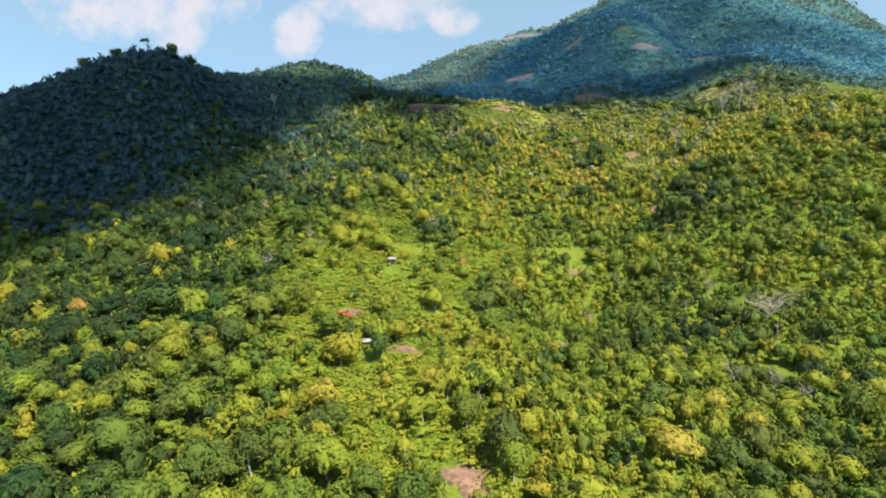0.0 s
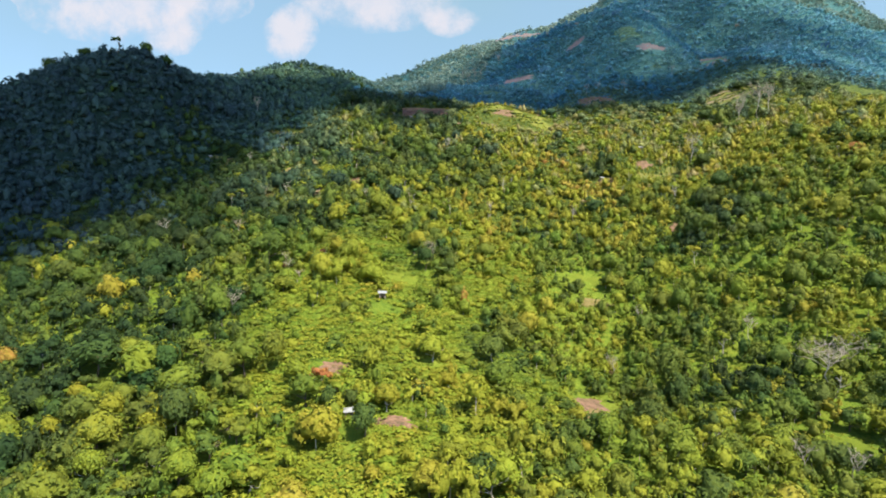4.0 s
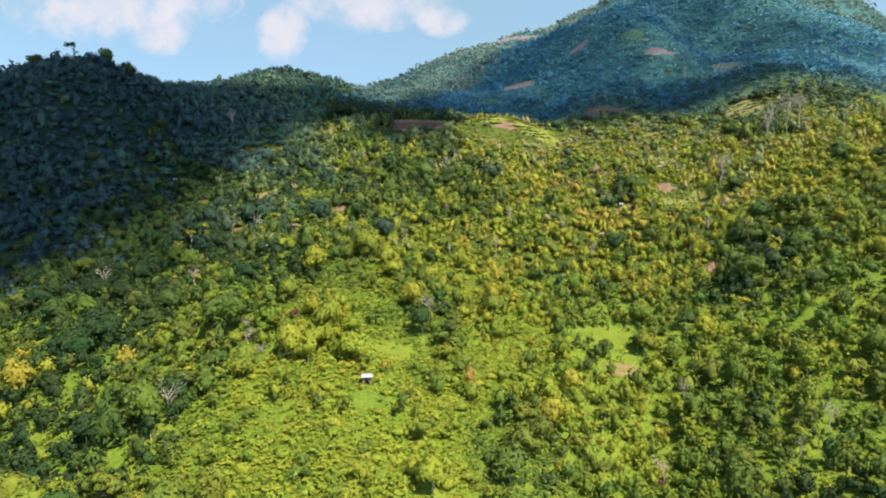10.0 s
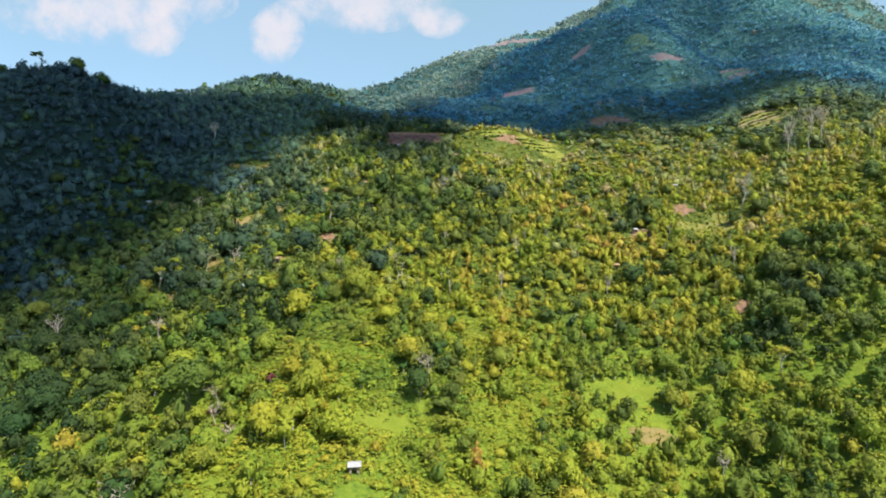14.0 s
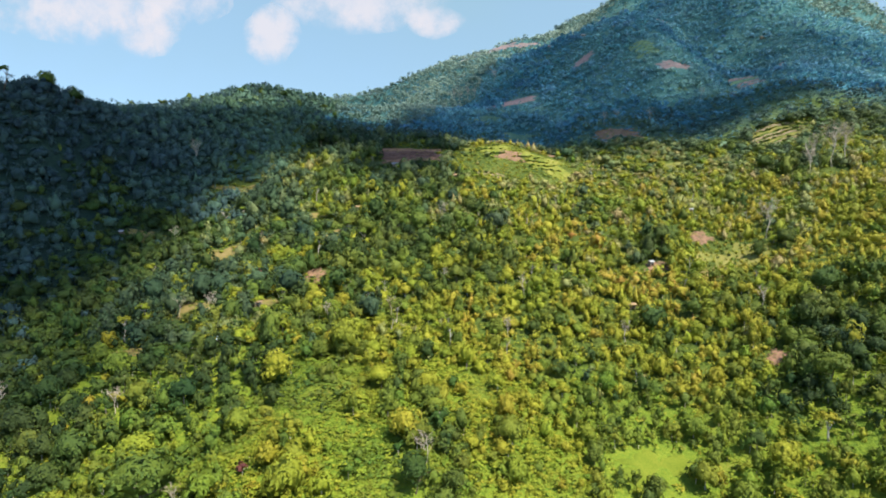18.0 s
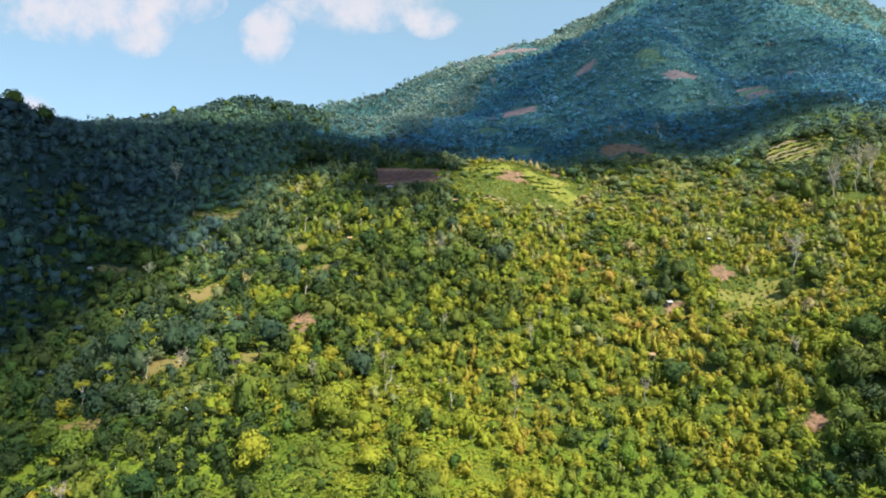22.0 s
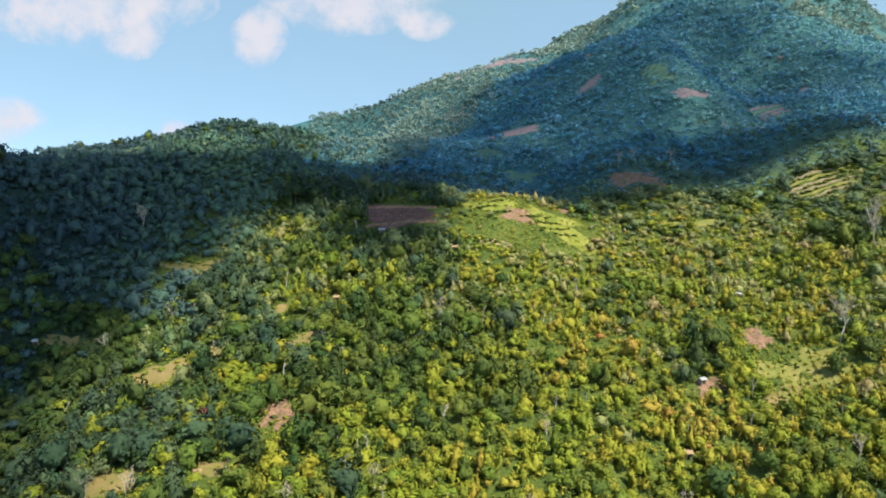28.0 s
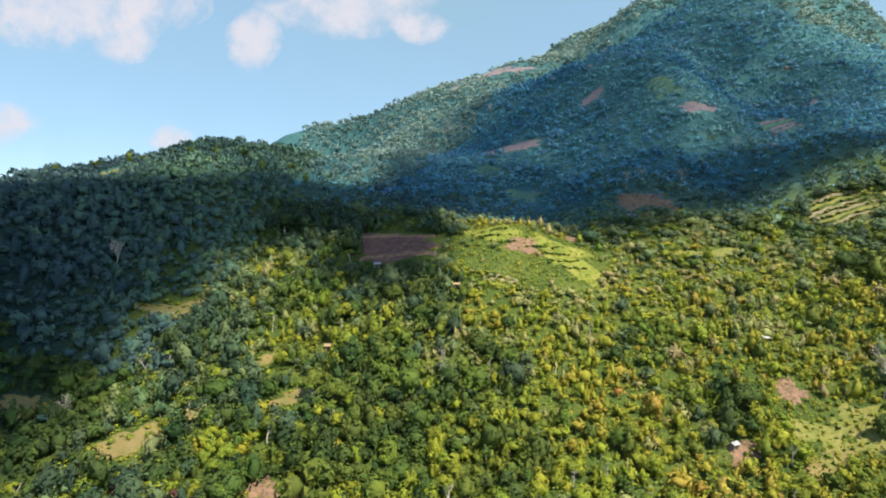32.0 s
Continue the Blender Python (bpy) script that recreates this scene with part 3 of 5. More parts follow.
def crown(seed, lobes, leaves, size, form="dome", lie=0.15, body=2):
    """A crown of unit reach: a lumpy body of lobes, clad in leaf sprays. z runs from about -0.7 to 1."""
    rng = np.random.default_rng(seed)
    k = np.arange(lobes)
    a = k * 2.4 + rng.uniform(0, 6.28) + rng.normal(0, 0.3, lobes)
    if form == "dome":                                       # broad and rounded, lobed all round
        h = 1 - 1.45 * (k + 0.4) / lobes
        q = np.sqrt(np.clip(1 - h * h, 0, 1)) * rng.uniform(0.50, 0.74, lobes)
        c, r = np.stack([np.cos(a) * q, np.sin(a) * q, h * rng.uniform(0.40, 0.66, lobes)], 1), rng.uniform(0.30, 0.50, lobes)
    elif form == "oval":                                     # taller than wide
        h = np.linspace(-0.62, 0.72, lobes) + rng.normal(0, 0.05, lobes)
        q = np.sqrt(np.clip(1 - (h / 0.95) ** 2, 0.02, 1)) * rng.uniform(0.28, 0.52, lobes)
        c, r = np.stack([np.cos(a) * q, np.sin(a) * q, h], 1), rng.uniform(0.30, 0.46, lobes)
    elif form == "cone":                                     # narrowing to a tip
        h = np.linspace(-0.62, 0.92, lobes)
        q = (0.94 - h) * 0.33 * rng.uniform(0.6, 1.2, lobes)
        c, r = np.stack([np.cos(a) * q, np.sin(a) * q, h], 1), (0.50 - 0.30 * (h + 0.62) / 1.54) * rng.uniform(0.85, 1.15, lobes)
    elif form == "loose":                                    # layered, open, with gaps
        q = np.sqrt(rng.uniform(0.04, 1, lobes)) * 0.78
        c, r = np.stack([np.cos(a) * q, np.sin(a) * q, 0.55 - 0.75 * q + rng.uniform(-0.35, 0.30, lobes)], 1), rng.uniform(0.20, 0.38, lobes)
    elif form == "mound":                                    # low, spreading over the ground
        q = np.sqrt((k + 0.3) / lobes) * 0.72
        c, r = np.stack([np.cos(a) * q, np.sin(a) * q, 0.30 - 0.45 * q + rng.uniform(-0.1, 0.15, lobes)], 1), rng.uniform(0.30, 0.54, lobes)
    else:                                                    # "far": a few big lobes
        q = rng.uniform(0.25, 0.5, lobes)
        c, r = np.stack([np.cos(a) * q, np.sin(a) * q, rng.uniform(-0.15, 0.5, lobes)], 1), rng.uniform(0.38, 0.56, lobes)
    v, f = leaf_sprays(rng, c, r, leaves, size, lie, 0.6 if form in ("loose", "mound") else 0.92)
    if not body:
        return v, f
    bv, bf = ICO[body]
    along = bv @ c.T
    room = r ** 2 - (c ** 2).sum(1) + along ** 2
    far_side = np.where(room > 0, along + np.sqrt(np.maximum(room, 0)), 0).max(1)
    hv = bv * (np.maximum(far_side, 0.30) * (rng.uniform(0.82, 1.0, len(bv)) if form == "mound" else rng.uniform(0.68, 0.94, len(bv))))[:, None] * ((1, 1, 0.8) if form in ("loose", "mound") else (1, 1, 1))
    return np.concatenate([hv, v]), np.concatenate([bf, f + len(hv)])


def mass(name, shapes, x, y, reach, tall, tone, lift, rng, leaf=None, warm=0.34):
    """Many plants as one mesh: each takes a shape, a turn, a reach, a height and a tone."""
    z = height(x, y)
    which = rng.integers(0, len(shapes), len(x))
    turn = rng.uniform(0, 6.283, len(x))
    hue = np.clip(rng.normal(-warm, 0.42, len(x)) + 0.35 * wave(x, y, 8.5, 2.7), -1.2, 1.0)
    slim = rng.uniform(0.86, 1.16, len(x))
    vs, fs, ts, hs, n = [], [], [], [], 0
    for k, (v, f) in enumerate(shapes):
        i = np.flatnonzero(which == k)
        if not len(i):
            continue
        c, s = np.cos(turn[i])[:, None], np.sin(turn[i])[:, None]
        px = (v[None, :, 0] * c - v[None, :, 1] * s) * (reach * slim)[i, None] + x[i, None]
        py = (v[None, :, 0] * s + v[None, :, 1] * c) * (reach / slim)[i, None] + y[i, None]
        pz = v[None, :, 2] * tall[i, None] + (z + lift)[i, None]
        vs.append(np.stack([px, py, pz], -1).reshape(-1, 3))
        fs.append((f[None] + (n + len(v) * np.arange(len(i)))[:, None, None]).reshape(-1, 3))
        ts.append(np.repeat(tone[i], len(v)))
        hs.append(np.repeat(hue[i], len(v)))
        n += len(v) * len(i)
    return mesh_from(name, np.concatenate(vs), np.concatenate(fs), leaf or LEAF, np.concatenate(ts), np.concatenate(hs))


def stems(name, x, y, top, thick, rng, mat):
    """The trunks of a stand of trees: tapered, slightly leaning three-sided stems."""
    z = height(x, y)
    lean = rng.normal(0, 0.06, (len(x), 2))
    a = np.arange(3) * 2.094
    ring = np.stack([np.cos(a), np.sin(a)], 1)
    low = np.stack([x[:, None] + ring[None, :, 0] * thick[:, None], y[:, None] + ring[None, :, 1] * thick[:, None], np.repeat((z - 0.6)[:, None], 3, 1)], -1)
    hi = np.stack([(x + lean[:, 0] * top)[:, None] + ring[None, :, 0] * thick[:, None] * 0.5,
                   (y + lean[:, 1] * top)[:, None] + ring[None, :, 1] * thick[:, None] * 0.5, np.repeat((z + top)[:, None], 3, 1)], -1)
    v = np.concatenate([low, hi], 1).reshape(-1, 3)
    k = 6 * np.arange(len(x))[:, None]
    f = np.concatenate([k + [[i, (i + 1) % 3, 3 + (i + 1) % 3]] for i in range(3)] + [k + [[i, 3 + (i + 1) % 3, 3 + i]] for i in range(3)])
    return mesh_from(name, v, f, mat)


def places(x0, x1, y0, y1, step, rng):
    """Jittered places over a stretch of the slope."""
    half = 0.5 * math.hypot(x1 - x0, y1 - y0)
    a, b = np.meshgrid(np.arange(-half, half, step), np.arange(-half, half, step))
    a, b = a.ravel() + rng.uniform(-0.62, 0.62, a.size) * step, b.ravel() + rng.uniform(-0.62, 0.62, a.size) * step
    x, y = 0.5 * (x0 + x1) + 0.84 * a - 0.54 * b, 0.5 * (y0 + y1) + 0.54 * a + 0.84 * b
    keep = (x > x0) & (x < x1) & (y > y0) & (y < y1)
    return x[keep], y[keep]


def wave(x, y, s, k=0.0):
    """Soft patchiness between -1 and 1 at a reach of about s metres."""
    return (np.sin(x / s + 1.7 * np.sin(y / s * 0.7 + k) + k) + np.sin(y / s * 1.1 + 1.9 * np.sin(x / s * 0.8 + 2 * k) + 1.3 * k)) / 2


def in_view_wedge(x, y, slack=30):
    """The fan of land that opens up the slope from the lower valley."""
    return (np.abs(x) < 0.88 * (y + 130) + slack) & (x > -470) & (x < 720)


LUSH = [(-34, 112), (-51, 87), (-3, 75), (10, 59), (-8, 23), (24, 18), (-26, 11), (-24, 141), (15, 166), (-88, 119), (-30, 113), (-2, 97), (-55, 72), (-119, 112), (39, 162), (-30, 152),
        (-25, 190), (11, 174), (-75, 181), (90, 226), (80, 269), (63, 349), (-100, 336), (-53, 298), (65, 338), (33, 390), (130, 260), (46, 266), (9, 251), (-98, 254), (198, 340), (20, 210)]
GOLDEN = [(53, 2), (235, 264), (100, 52), (13, 138), (-62, 65), (94, 239), (149, 236), (0, 187), (96, 187), (191, 284), (140, 250), (143, 373), (-105, 249), (84, 327), (134, 331)]
GLOOMY = [(-54, 270), (-19, 260), (-58, 324), (-17, 311), (-96, 229), (-40, 313), (-120, 185), (-107, 184), (-126, 165), (-90, 57), (22, 94), (-77, -8), (137, 185), (-79, 171), (97, 74), (110, 38), (-81, 215), (-102, 18), (-74, 75), (-110, 107), (-8, 143), (-53, 159), (145, 194), (-106, 85), (22, 87), (-67, 383),
          (-36, 342), (-45, 162), (-93, 306), (-23, 283), (123, 173), (20, 266), (207, 330), (-38, 266), (-21, 336), (-62, 314), (216, 329), (102, 263), (15, 277), (86, 303), (6, 236), (-35, 243), (-105, 60)]


def near_any(x, y, spots, reach):
    """Nearness, 0 to 1, to the closest of some spots, with a ragged rim."""
    best = np.zeros(np.shape(x))
    for a, b in spots:
        best = np.maximum(best, np.exp(-(((x - a) / 1.25) ** 2 + (y - b) ** 2) / (2 * reach ** 2)))
    return np.clip(best * (1 + 0.35 * wave(x, y, 5.5, 0.4)), 0, 1)


def on_knoll(x, y):
    """The open grassy knoll above the plantation."""
    return ((x - 47) / 42) ** 2 + ((y - 355 - 0.1 * (44 - x)) / 29) ** 2 + 0.2 * wave(x, y, 7, 0.2) < 1


def patch_tone(x, y):
    """How much lighter or darker the plants of a place are: lush and golden patches, dark groves, and gully shade
    painted in as tone.
    """
    return 0.16 * near_any(x, y, LUSH, 11) + 0.12 * near_any(x, y, GOLDEN, 7) - 0.42 * near_any(x, y, GLOOMY, 10)


ROUND = [crown(10 + k, 8 + k % 3, 116, 0.165, ("dome", "oval", "dome", "loose")[k % 4], 0.15, 1) for k in range(12)]
SLENDER = [crown(50 + k, 6 + k % 2, 76, 0.18, ("oval", "cone", "dome", "dome")[k % 4], 0.05, 1) for k in range(12)]
DENSE = [crown(70 + k, 9, 104, 0.17, "oval" if k % 3 == 0 else "dome", 0.15, 1) for k in range(9)]
HILLY = [crown(80 + k, 7, 58, 0.19, "oval" if k % 3 == 0 else "dome", 0.1, 1) for k in range(9)]
WEED = [crown(170 + k, 4, 14, 0.36, "mound", 0.5, 0) for k in range(6)]
SCRUB = [crown(90 + k, 6, 46, 0.14, "mound", 0.1, 1) for k in range(10)]
CREEPER = [crown(190 + k, 6, 40, 0.20, "mound", 0.55, 0) for k in range(8)]
BIG = [crown(130 + k, 13, 330, 0.118, "dome" if k % 3 else "loose") for k in range(6)]
FAR = [crown(110 + k, 5, 24, 0.36, "far", 0.1, 0) for k in range(12)]

# ---------------------------------------------------------------- single trees
def tube(bm, a, b, ra, rb, sides=6):
    """A tapered limb between two points."""
    a, b = Vector(a), Vector(b)
    q = (b - a).to_track_quat("Z", "Y")
    ring = [[bm.verts.new(p + q @ Vector((math.cos(6.2832 * k / sides) * r, math.sin(6.2832 * k / sides) * r, 0))) for k in range(sides)] for p, r in ((a, ra), (b, rb))]
    for k in range(sides):
        bm.faces.new((ring[0][k], ring[0][(k + 1) % sides], ring[1][(k + 1) % sides], ring[1][k]))
    bm.faces.new(ring[1])


def part(name, bm, mat, parent, label=""):
    me = bpy.data.meshes.new(name)
    bm.to_mesh(me)
    bm.free()
    me.materials.append(mat)
    ob = new(name, me)
    ob.parent = parent
    if label:
        tagged(ob, label)
    return ob


def trunk_bm(rng, tall, thick, limbs, reach):
    """A trunk with a bend and limbs that fork once."""
    bm = bmesh.new()
    p, r = Vector((0, 0, -0.6)), thick
    line = [p]
    for k in range(4):
        p = p + Vector((rng.normal(0, 0.05) * tall, rng.normal(0, 0.05) * tall, (tall + 0.6) / 4))
        tube(bm, line[-1], p, r, r * 0.78)
        r *= 0.78
        line.append(p)
    for k in range(limbs):
        s = line[1 + (k % 3) + (1 if k % 3 < 2 else 0)]
        a = k * 2.4 + rng.uniform(-0.4, 0.4)
        e = s + Vector((math.cos(a) * reach * rng.uniform(0.45, 0.8), math.sin(a) * reach * rng.uniform(0.45, 0.8), tall * rng.uniform(0.12, 0.35)))
        tube(bm, s, e, thick * 0.42, thick * 0.16, 5)
        for j in range(2):
            g = e + Vector((rng.normal(0, 0.3), rng.normal(0, 0.3), rng.uniform(0.15, 0.4))) * reach * 0.6
            tube(bm, e, g, thick * 0.16, thick * 0.04, 4)
    return bm


def tree(kind, label, category, shape, reach, crown_tall, stem, leaf, bark, seed, limbs=5, group=""):
    """A tree of its own: trunk with limbs, and a leafy crown."""
    rng = np.random.default_rng(seed)
    base = tagged(new(kind), label, category, group)
    part("trunk", trunk_bm(rng, stem + crown_tall * 0.4, (0.045 * reach + 0.06) * (1.7 if kind == "emergent_tree" else 1.0), limbs, reach), bark, base)
    v, f = shape
    c = new("crown", mesh_from("crown", v * (reach, reach, crown_tall) + (0, 0, stem + 0.45 * crown_tall), f, leaf))
    c.parent = base
    return base


def put(ob, x, y, turn, size, sink=0.1):
    return copy_thing(ob, Matrix.Translation((x, y, float(height(x, y)) - sink)) @ Matrix.Rotation(turn, 4, "Z") @ Matrix.Scale(size, 4))


def plant_out(models, xs, ys, rng, low=0.75, high=1.3):
    """One copy of a model at each place; the models themselves take the first places."""
    for k, (x, y) in enumerate(zip(xs, ys)):
        m = models[k % len(models)]
        turn, size = rng.uniform(0, 6.28), rng.uniform(low, high)
        if k < len(models):
            m.matrix_basis = Matrix.Translation((x, y, float(height(x, y)) - 0.1)) @ Matrix.Rotation(turn, 4, "Z") @ Matrix.Scale(size, 4)
        else:
            put(m, x, y, turn, size)


SINGLES = [(226, 312, 8), (47, 72, 8), (45, 60, 7), (44, 51, 5), (8, -10, 6), (7, -16, 4.5), (117, 66, 6), (-32, 60, 4), (-19, 37, 4), (-18, 31, 3.5), (-15, 98, 4), (-21, 97, 4.5), (-20.5, 90, 3), (-20.5, 84, 3), (70, 150, 5)]      # places taken by single trees or kept open: x, y, reach


def taken(x, y, grow=1.0):
    inside = np.zeros(np.shape(x), bool)
    for a, b, r in SINGLES:
        inside |= (x - a) ** 2 + (y - b) ** 2 < (r * grow) ** 2
    return inside


rng = np.random.default_rng(21)
FINE = [crown(200 + k, 13, 460, 0.105, "dome") for k in range(5)]
FINE_FLAT = [crown(220 + k, 12, 330, 0.125, "loose") for k in range(3)]
FINE_BALL = [crown(260 + k, 9, 230, 0.155, "oval" if k % 2 else "dome", 0.05) for k in range(4)]
FINE_CONE = [crown(240 + k, 8, 250, 0.145, "cone", 0.1) for k in range(3)]

# landmark trees
LANDMARKS = [
    ("broadleaf_tree", "wide dark spreading tree on the spur", FINE[0], 7.5, 6.5, 6.0, LEAF_DARK, -67, 119),
    ("broadleaf_tree", "dense dark tree above the grass terrace", FINE[1], 4.2, 5.0, 4.0, LEAF_DARK, -7, 132),
    ("broadleaf_tree", "dense dark tree above the grass terrace", FINE[2], 3.2, 3.6, 3.0, LEAF_DARK, 3, 134),
    ("broadleaf_tree", "rounded bright green tree alone in the scrub", FINE[3], 4.2, 4.2, 2.6, LEAF_BRIGHT, -1, 71),
    ("broadleaf_tree", "rusty orange tree above the scrub", FINE_CONE[0], 2.6, 4.2, 2.0, LEAF_RUST, 9, 114),
    ("broadleaf_tree", "golden yellow flowering tree", FINE[1], 4.8, 4.6, 2.6, LEAF_AMBER, -25, 8),
    ("broadleaf_tree", "large brownish golden tree at the gully mouth", FINE[4], 6.0, 5.0, 2.6, LEAF_AMBER, 56, 0),
    ("broadleaf_tree", "dark green tree beside the golden tree", FINE[0], 4.4, 4.6, 2.8, LEAF_DARK, 60, 22),
    ("broadleaf_tree", "yellowing tree in the lower wood", FINE_FLAT[1], 3.6, 3.4, 2.4, LEAF_AMBER, -86, 6),
    ("broadleaf_tree", "rusty orange tree at the wood's edge", FINE[3], 3.6, 3.4, 2.6, LEAF_RUST, -130, 69),
    ("broadleaf_tree", "very wide dark tree in the lower wood", FINE[1], 7.6, 6.4, 4.0, LEAF_DARK, -92, 54),
    ("broadleaf_tree", "dark tree at the foot of the meadow", FINE[2], 3.0, 3.4, 1.6, LEAF_DARK, 61, 151),
    ("broadleaf_tree", "dark tree on the meadow edge", FINE[0], 3.0, 4.2, 2.4, LEAF_DARK, 45, 157),
    ("broadleaf_tree", "rusty tree beside the grey shelter", FINE_FLAT[0], 3.2, 3.2, 1.6, LEAF_RUST, -30, 52),
    ("broadleaf_tree", "dark tree beside the grey shelter", FINE_BALL[0], 2.6, 3.6, 1.8, LEAF_DARK, -26, 43),
    ("broadleaf_tree", "bright yellow-green tree beside the grey shelter", FINE[4], 3.4, 3.0, 1.4, LEAF_BRIGHT, -12, 47),
    ("broadleaf_tree", "orange leaved tree in the gully wood", FINE[3], 4.2, 3.6, 3.0, LEAF_AMBER, 74, 20),
    ("broadleaf_tree", "rounded lush green tree on the spur", FINE[0], 5.2, 5.0, 3.2, LEAF_BRIGHT, -32, 186),
    ("broadleaf_tree", "large dark tree in the planted slope", FINE[1], 4.6, 5.6, 5.0, LEAF_DARK, 106, 262),
    ("broadleaf_tree", "tall dark cone shaped tree in the plantation", FINE_CONE[1], 3.2, 5.4, 3.0, LEAF_DARK, 60, 247),
    ("emergent_tree", "tall tree with a small crown on the hilltop", FINE_FLAT[0], 3.8, 3.0, 12.5, LEAF_DARK, -243, 303),
    ("emergent_tree", "tall dark clump-crowned tree on the hilltop", FINE[1], 5.2, 5.4, 6.0, LEAF_DARK, -229, 318),
    ("broadleaf_tree", "dark rounded tree on the hill's skyline", FINE[2], 5.0, 5.0, 3.5, LEAF_DARK, -268, 306),
    ("broadleaf_tree", "dark rounded tree on the hill's skyline", FINE[0], 5.4, 5.6, 3.0, LEAF_DARK, -290, 300),
    ("broadleaf_tree", "dark rounded tree on the hill's skyline", FINE[3], 4.4, 5.0, 4.0, LEAF_DARK, -216, 322),
    ("broadleaf_tree", "big dark tree below the bare tree", FINE[3], 6.2, 5.6, 4.4, LEAF_DARK, 152, 214),
    ("broadleaf_tree", "big dark tree in the gully wood", FINE[2], 6.0, 5.6, 5.0, LEAF_DARK, 128, 176),
    ("broadleaf_tree", "tall dark tree in the clump below the terraces", FINE_BALL[1], 5.5, 8.5, 5.0, LEAF_DARK, 204, 320),
    ("broadleaf_tree", "broad orange leaved tree beside the dark wood", FINE[2], 4.4, 4.0, 2.6, LEAF_RUST, 222, 210),
    ("broadleaf_tree", "big dark tree at the terrace edge", FINE[0], 6.0, 6.0, 6.0, LEAF_DARK, 196, 330),
]
for k, (x, y, reach) in enumerate(((162, 304, 4.4), (58, 250, 3.6), (103, 264, 4.2), (128, 287, 3.8), (159, 250, 4.6), (212, 328, 6.0), (165, 297, 4.0), (6, 231, 3.6), (69, 286, 3.4), (143, 327, 4.0), (28, 299, 3.2),
                                   (145, 247, 3.8), (6, 211, 3.6), (101, 217, 3.8), (-38, 262, 4.6), (-30, 255, 4.0), (-46, 268, 4.4), (-24, 264, 4.2), (-56, 322, 4.4), (-20, 312, 4.2), (22, 90, 4.6), (-79, 79, 5.6), (97, 74, 4.4))):
    LANDMARKS.append(("broadleaf_tree", "dense dark green tree standing out of the paler trees", (FINE_CONE[1], FINE[k % 4], FINE_BALL[k % 4])[k % 3], reach, reach * 1.15, reach * 0.6, LEAF_DARK, x, y))
for k, (x, y, reach) in enumerate(((163, 270, 2.8), (39, 237, 2.6), (84, 237, 2.8), (-79, 207, 2.4), (-68, 199, 2.6), (0, 230, 2.4), (-110, 197, 2.6), (-62, 207, 2.2), (-126, 232, 2.6), (-88, 262, 2.4), (116, 160, 3.0), (84, 60, 2.6), (100, 100, 2.8), (70, 44, 2.4), (118, 70, 3.0))):
    LANDMARKS.append(("emergent_tree", "slender pale-trunked tree with a thin crown", FINE_FLAT[k % 3], reach, reach * 0.9, 6.0, LEAF_MIXED, x, y))
for x, y, reach in ((-97, 234, 2.0), (-78, 230, 2.4), (-43, 230, 2.2), (-50, 219, 1.8), (-58, 206, 2.0), (-88, 222, 1.6), (-36, 214, 1.6), (-49, 130, 1.7), (-56, 111, 1.6), (-60, 116, 1.4), (60, 96, 1.5)):
    LANDMARKS.append(("shrub_tree", "small reddish-brown drying tree", FINE_FLAT[2], reach, reach, 1.3, LEAF_RED, x, y))
for k in range(12):                                          # trees that stand out on the ridge behind the hill
    x, y = -268 + 17 * k + rng.normal(0, 4), 448 + rng.normal(0, 5)
    LANDMARKS.append(("broadleaf_tree", "dark tree standing out on the ridge line", (FINE_FLAT[k % 3], FINE_BALL[k % 4])[k % 2], rng.uniform(2.4, 4.0), rng.uniform(3.0, 4.6), rng.uniform(2.5, 6.0), LEAF_DARK, x, y))
for k in range(44):                                          # pale trunks that rise out of the plantation
    x, y, reach = rng.uniform(-115, 215), rng.uniform(186, 350), rng.uniform(1.5, 2.7)
    if not open_ground(np.array([x]), np.array([y]))[0]:
        LANDMARKS.append(("emergent_tree", "slender pale-trunked tree above the plantation", FINE_FLAT[k % 3], reach, reach * rng.uniform(0.7, 1.2), rng.uniform(4.5, 7.5), (LEAF_MIXED, LEAF_DEEP)[k % 2], x, y))
for k, (kind, label, shape, reach, ct, stem, leaf, x, y) in enumerate(LANDMARKS):
    t = tree(kind, label, "tree", shape, reach, ct, stem, leaf, BARK_DARK if leaf is LEAF_DARK else BARK, 300 + k)
    t.location = (x, y, float(height(x, y)) - 0.1)
    t.rotation_euler[2] = k * 1.3
    SINGLES.append((x, y, reach * 0.8))


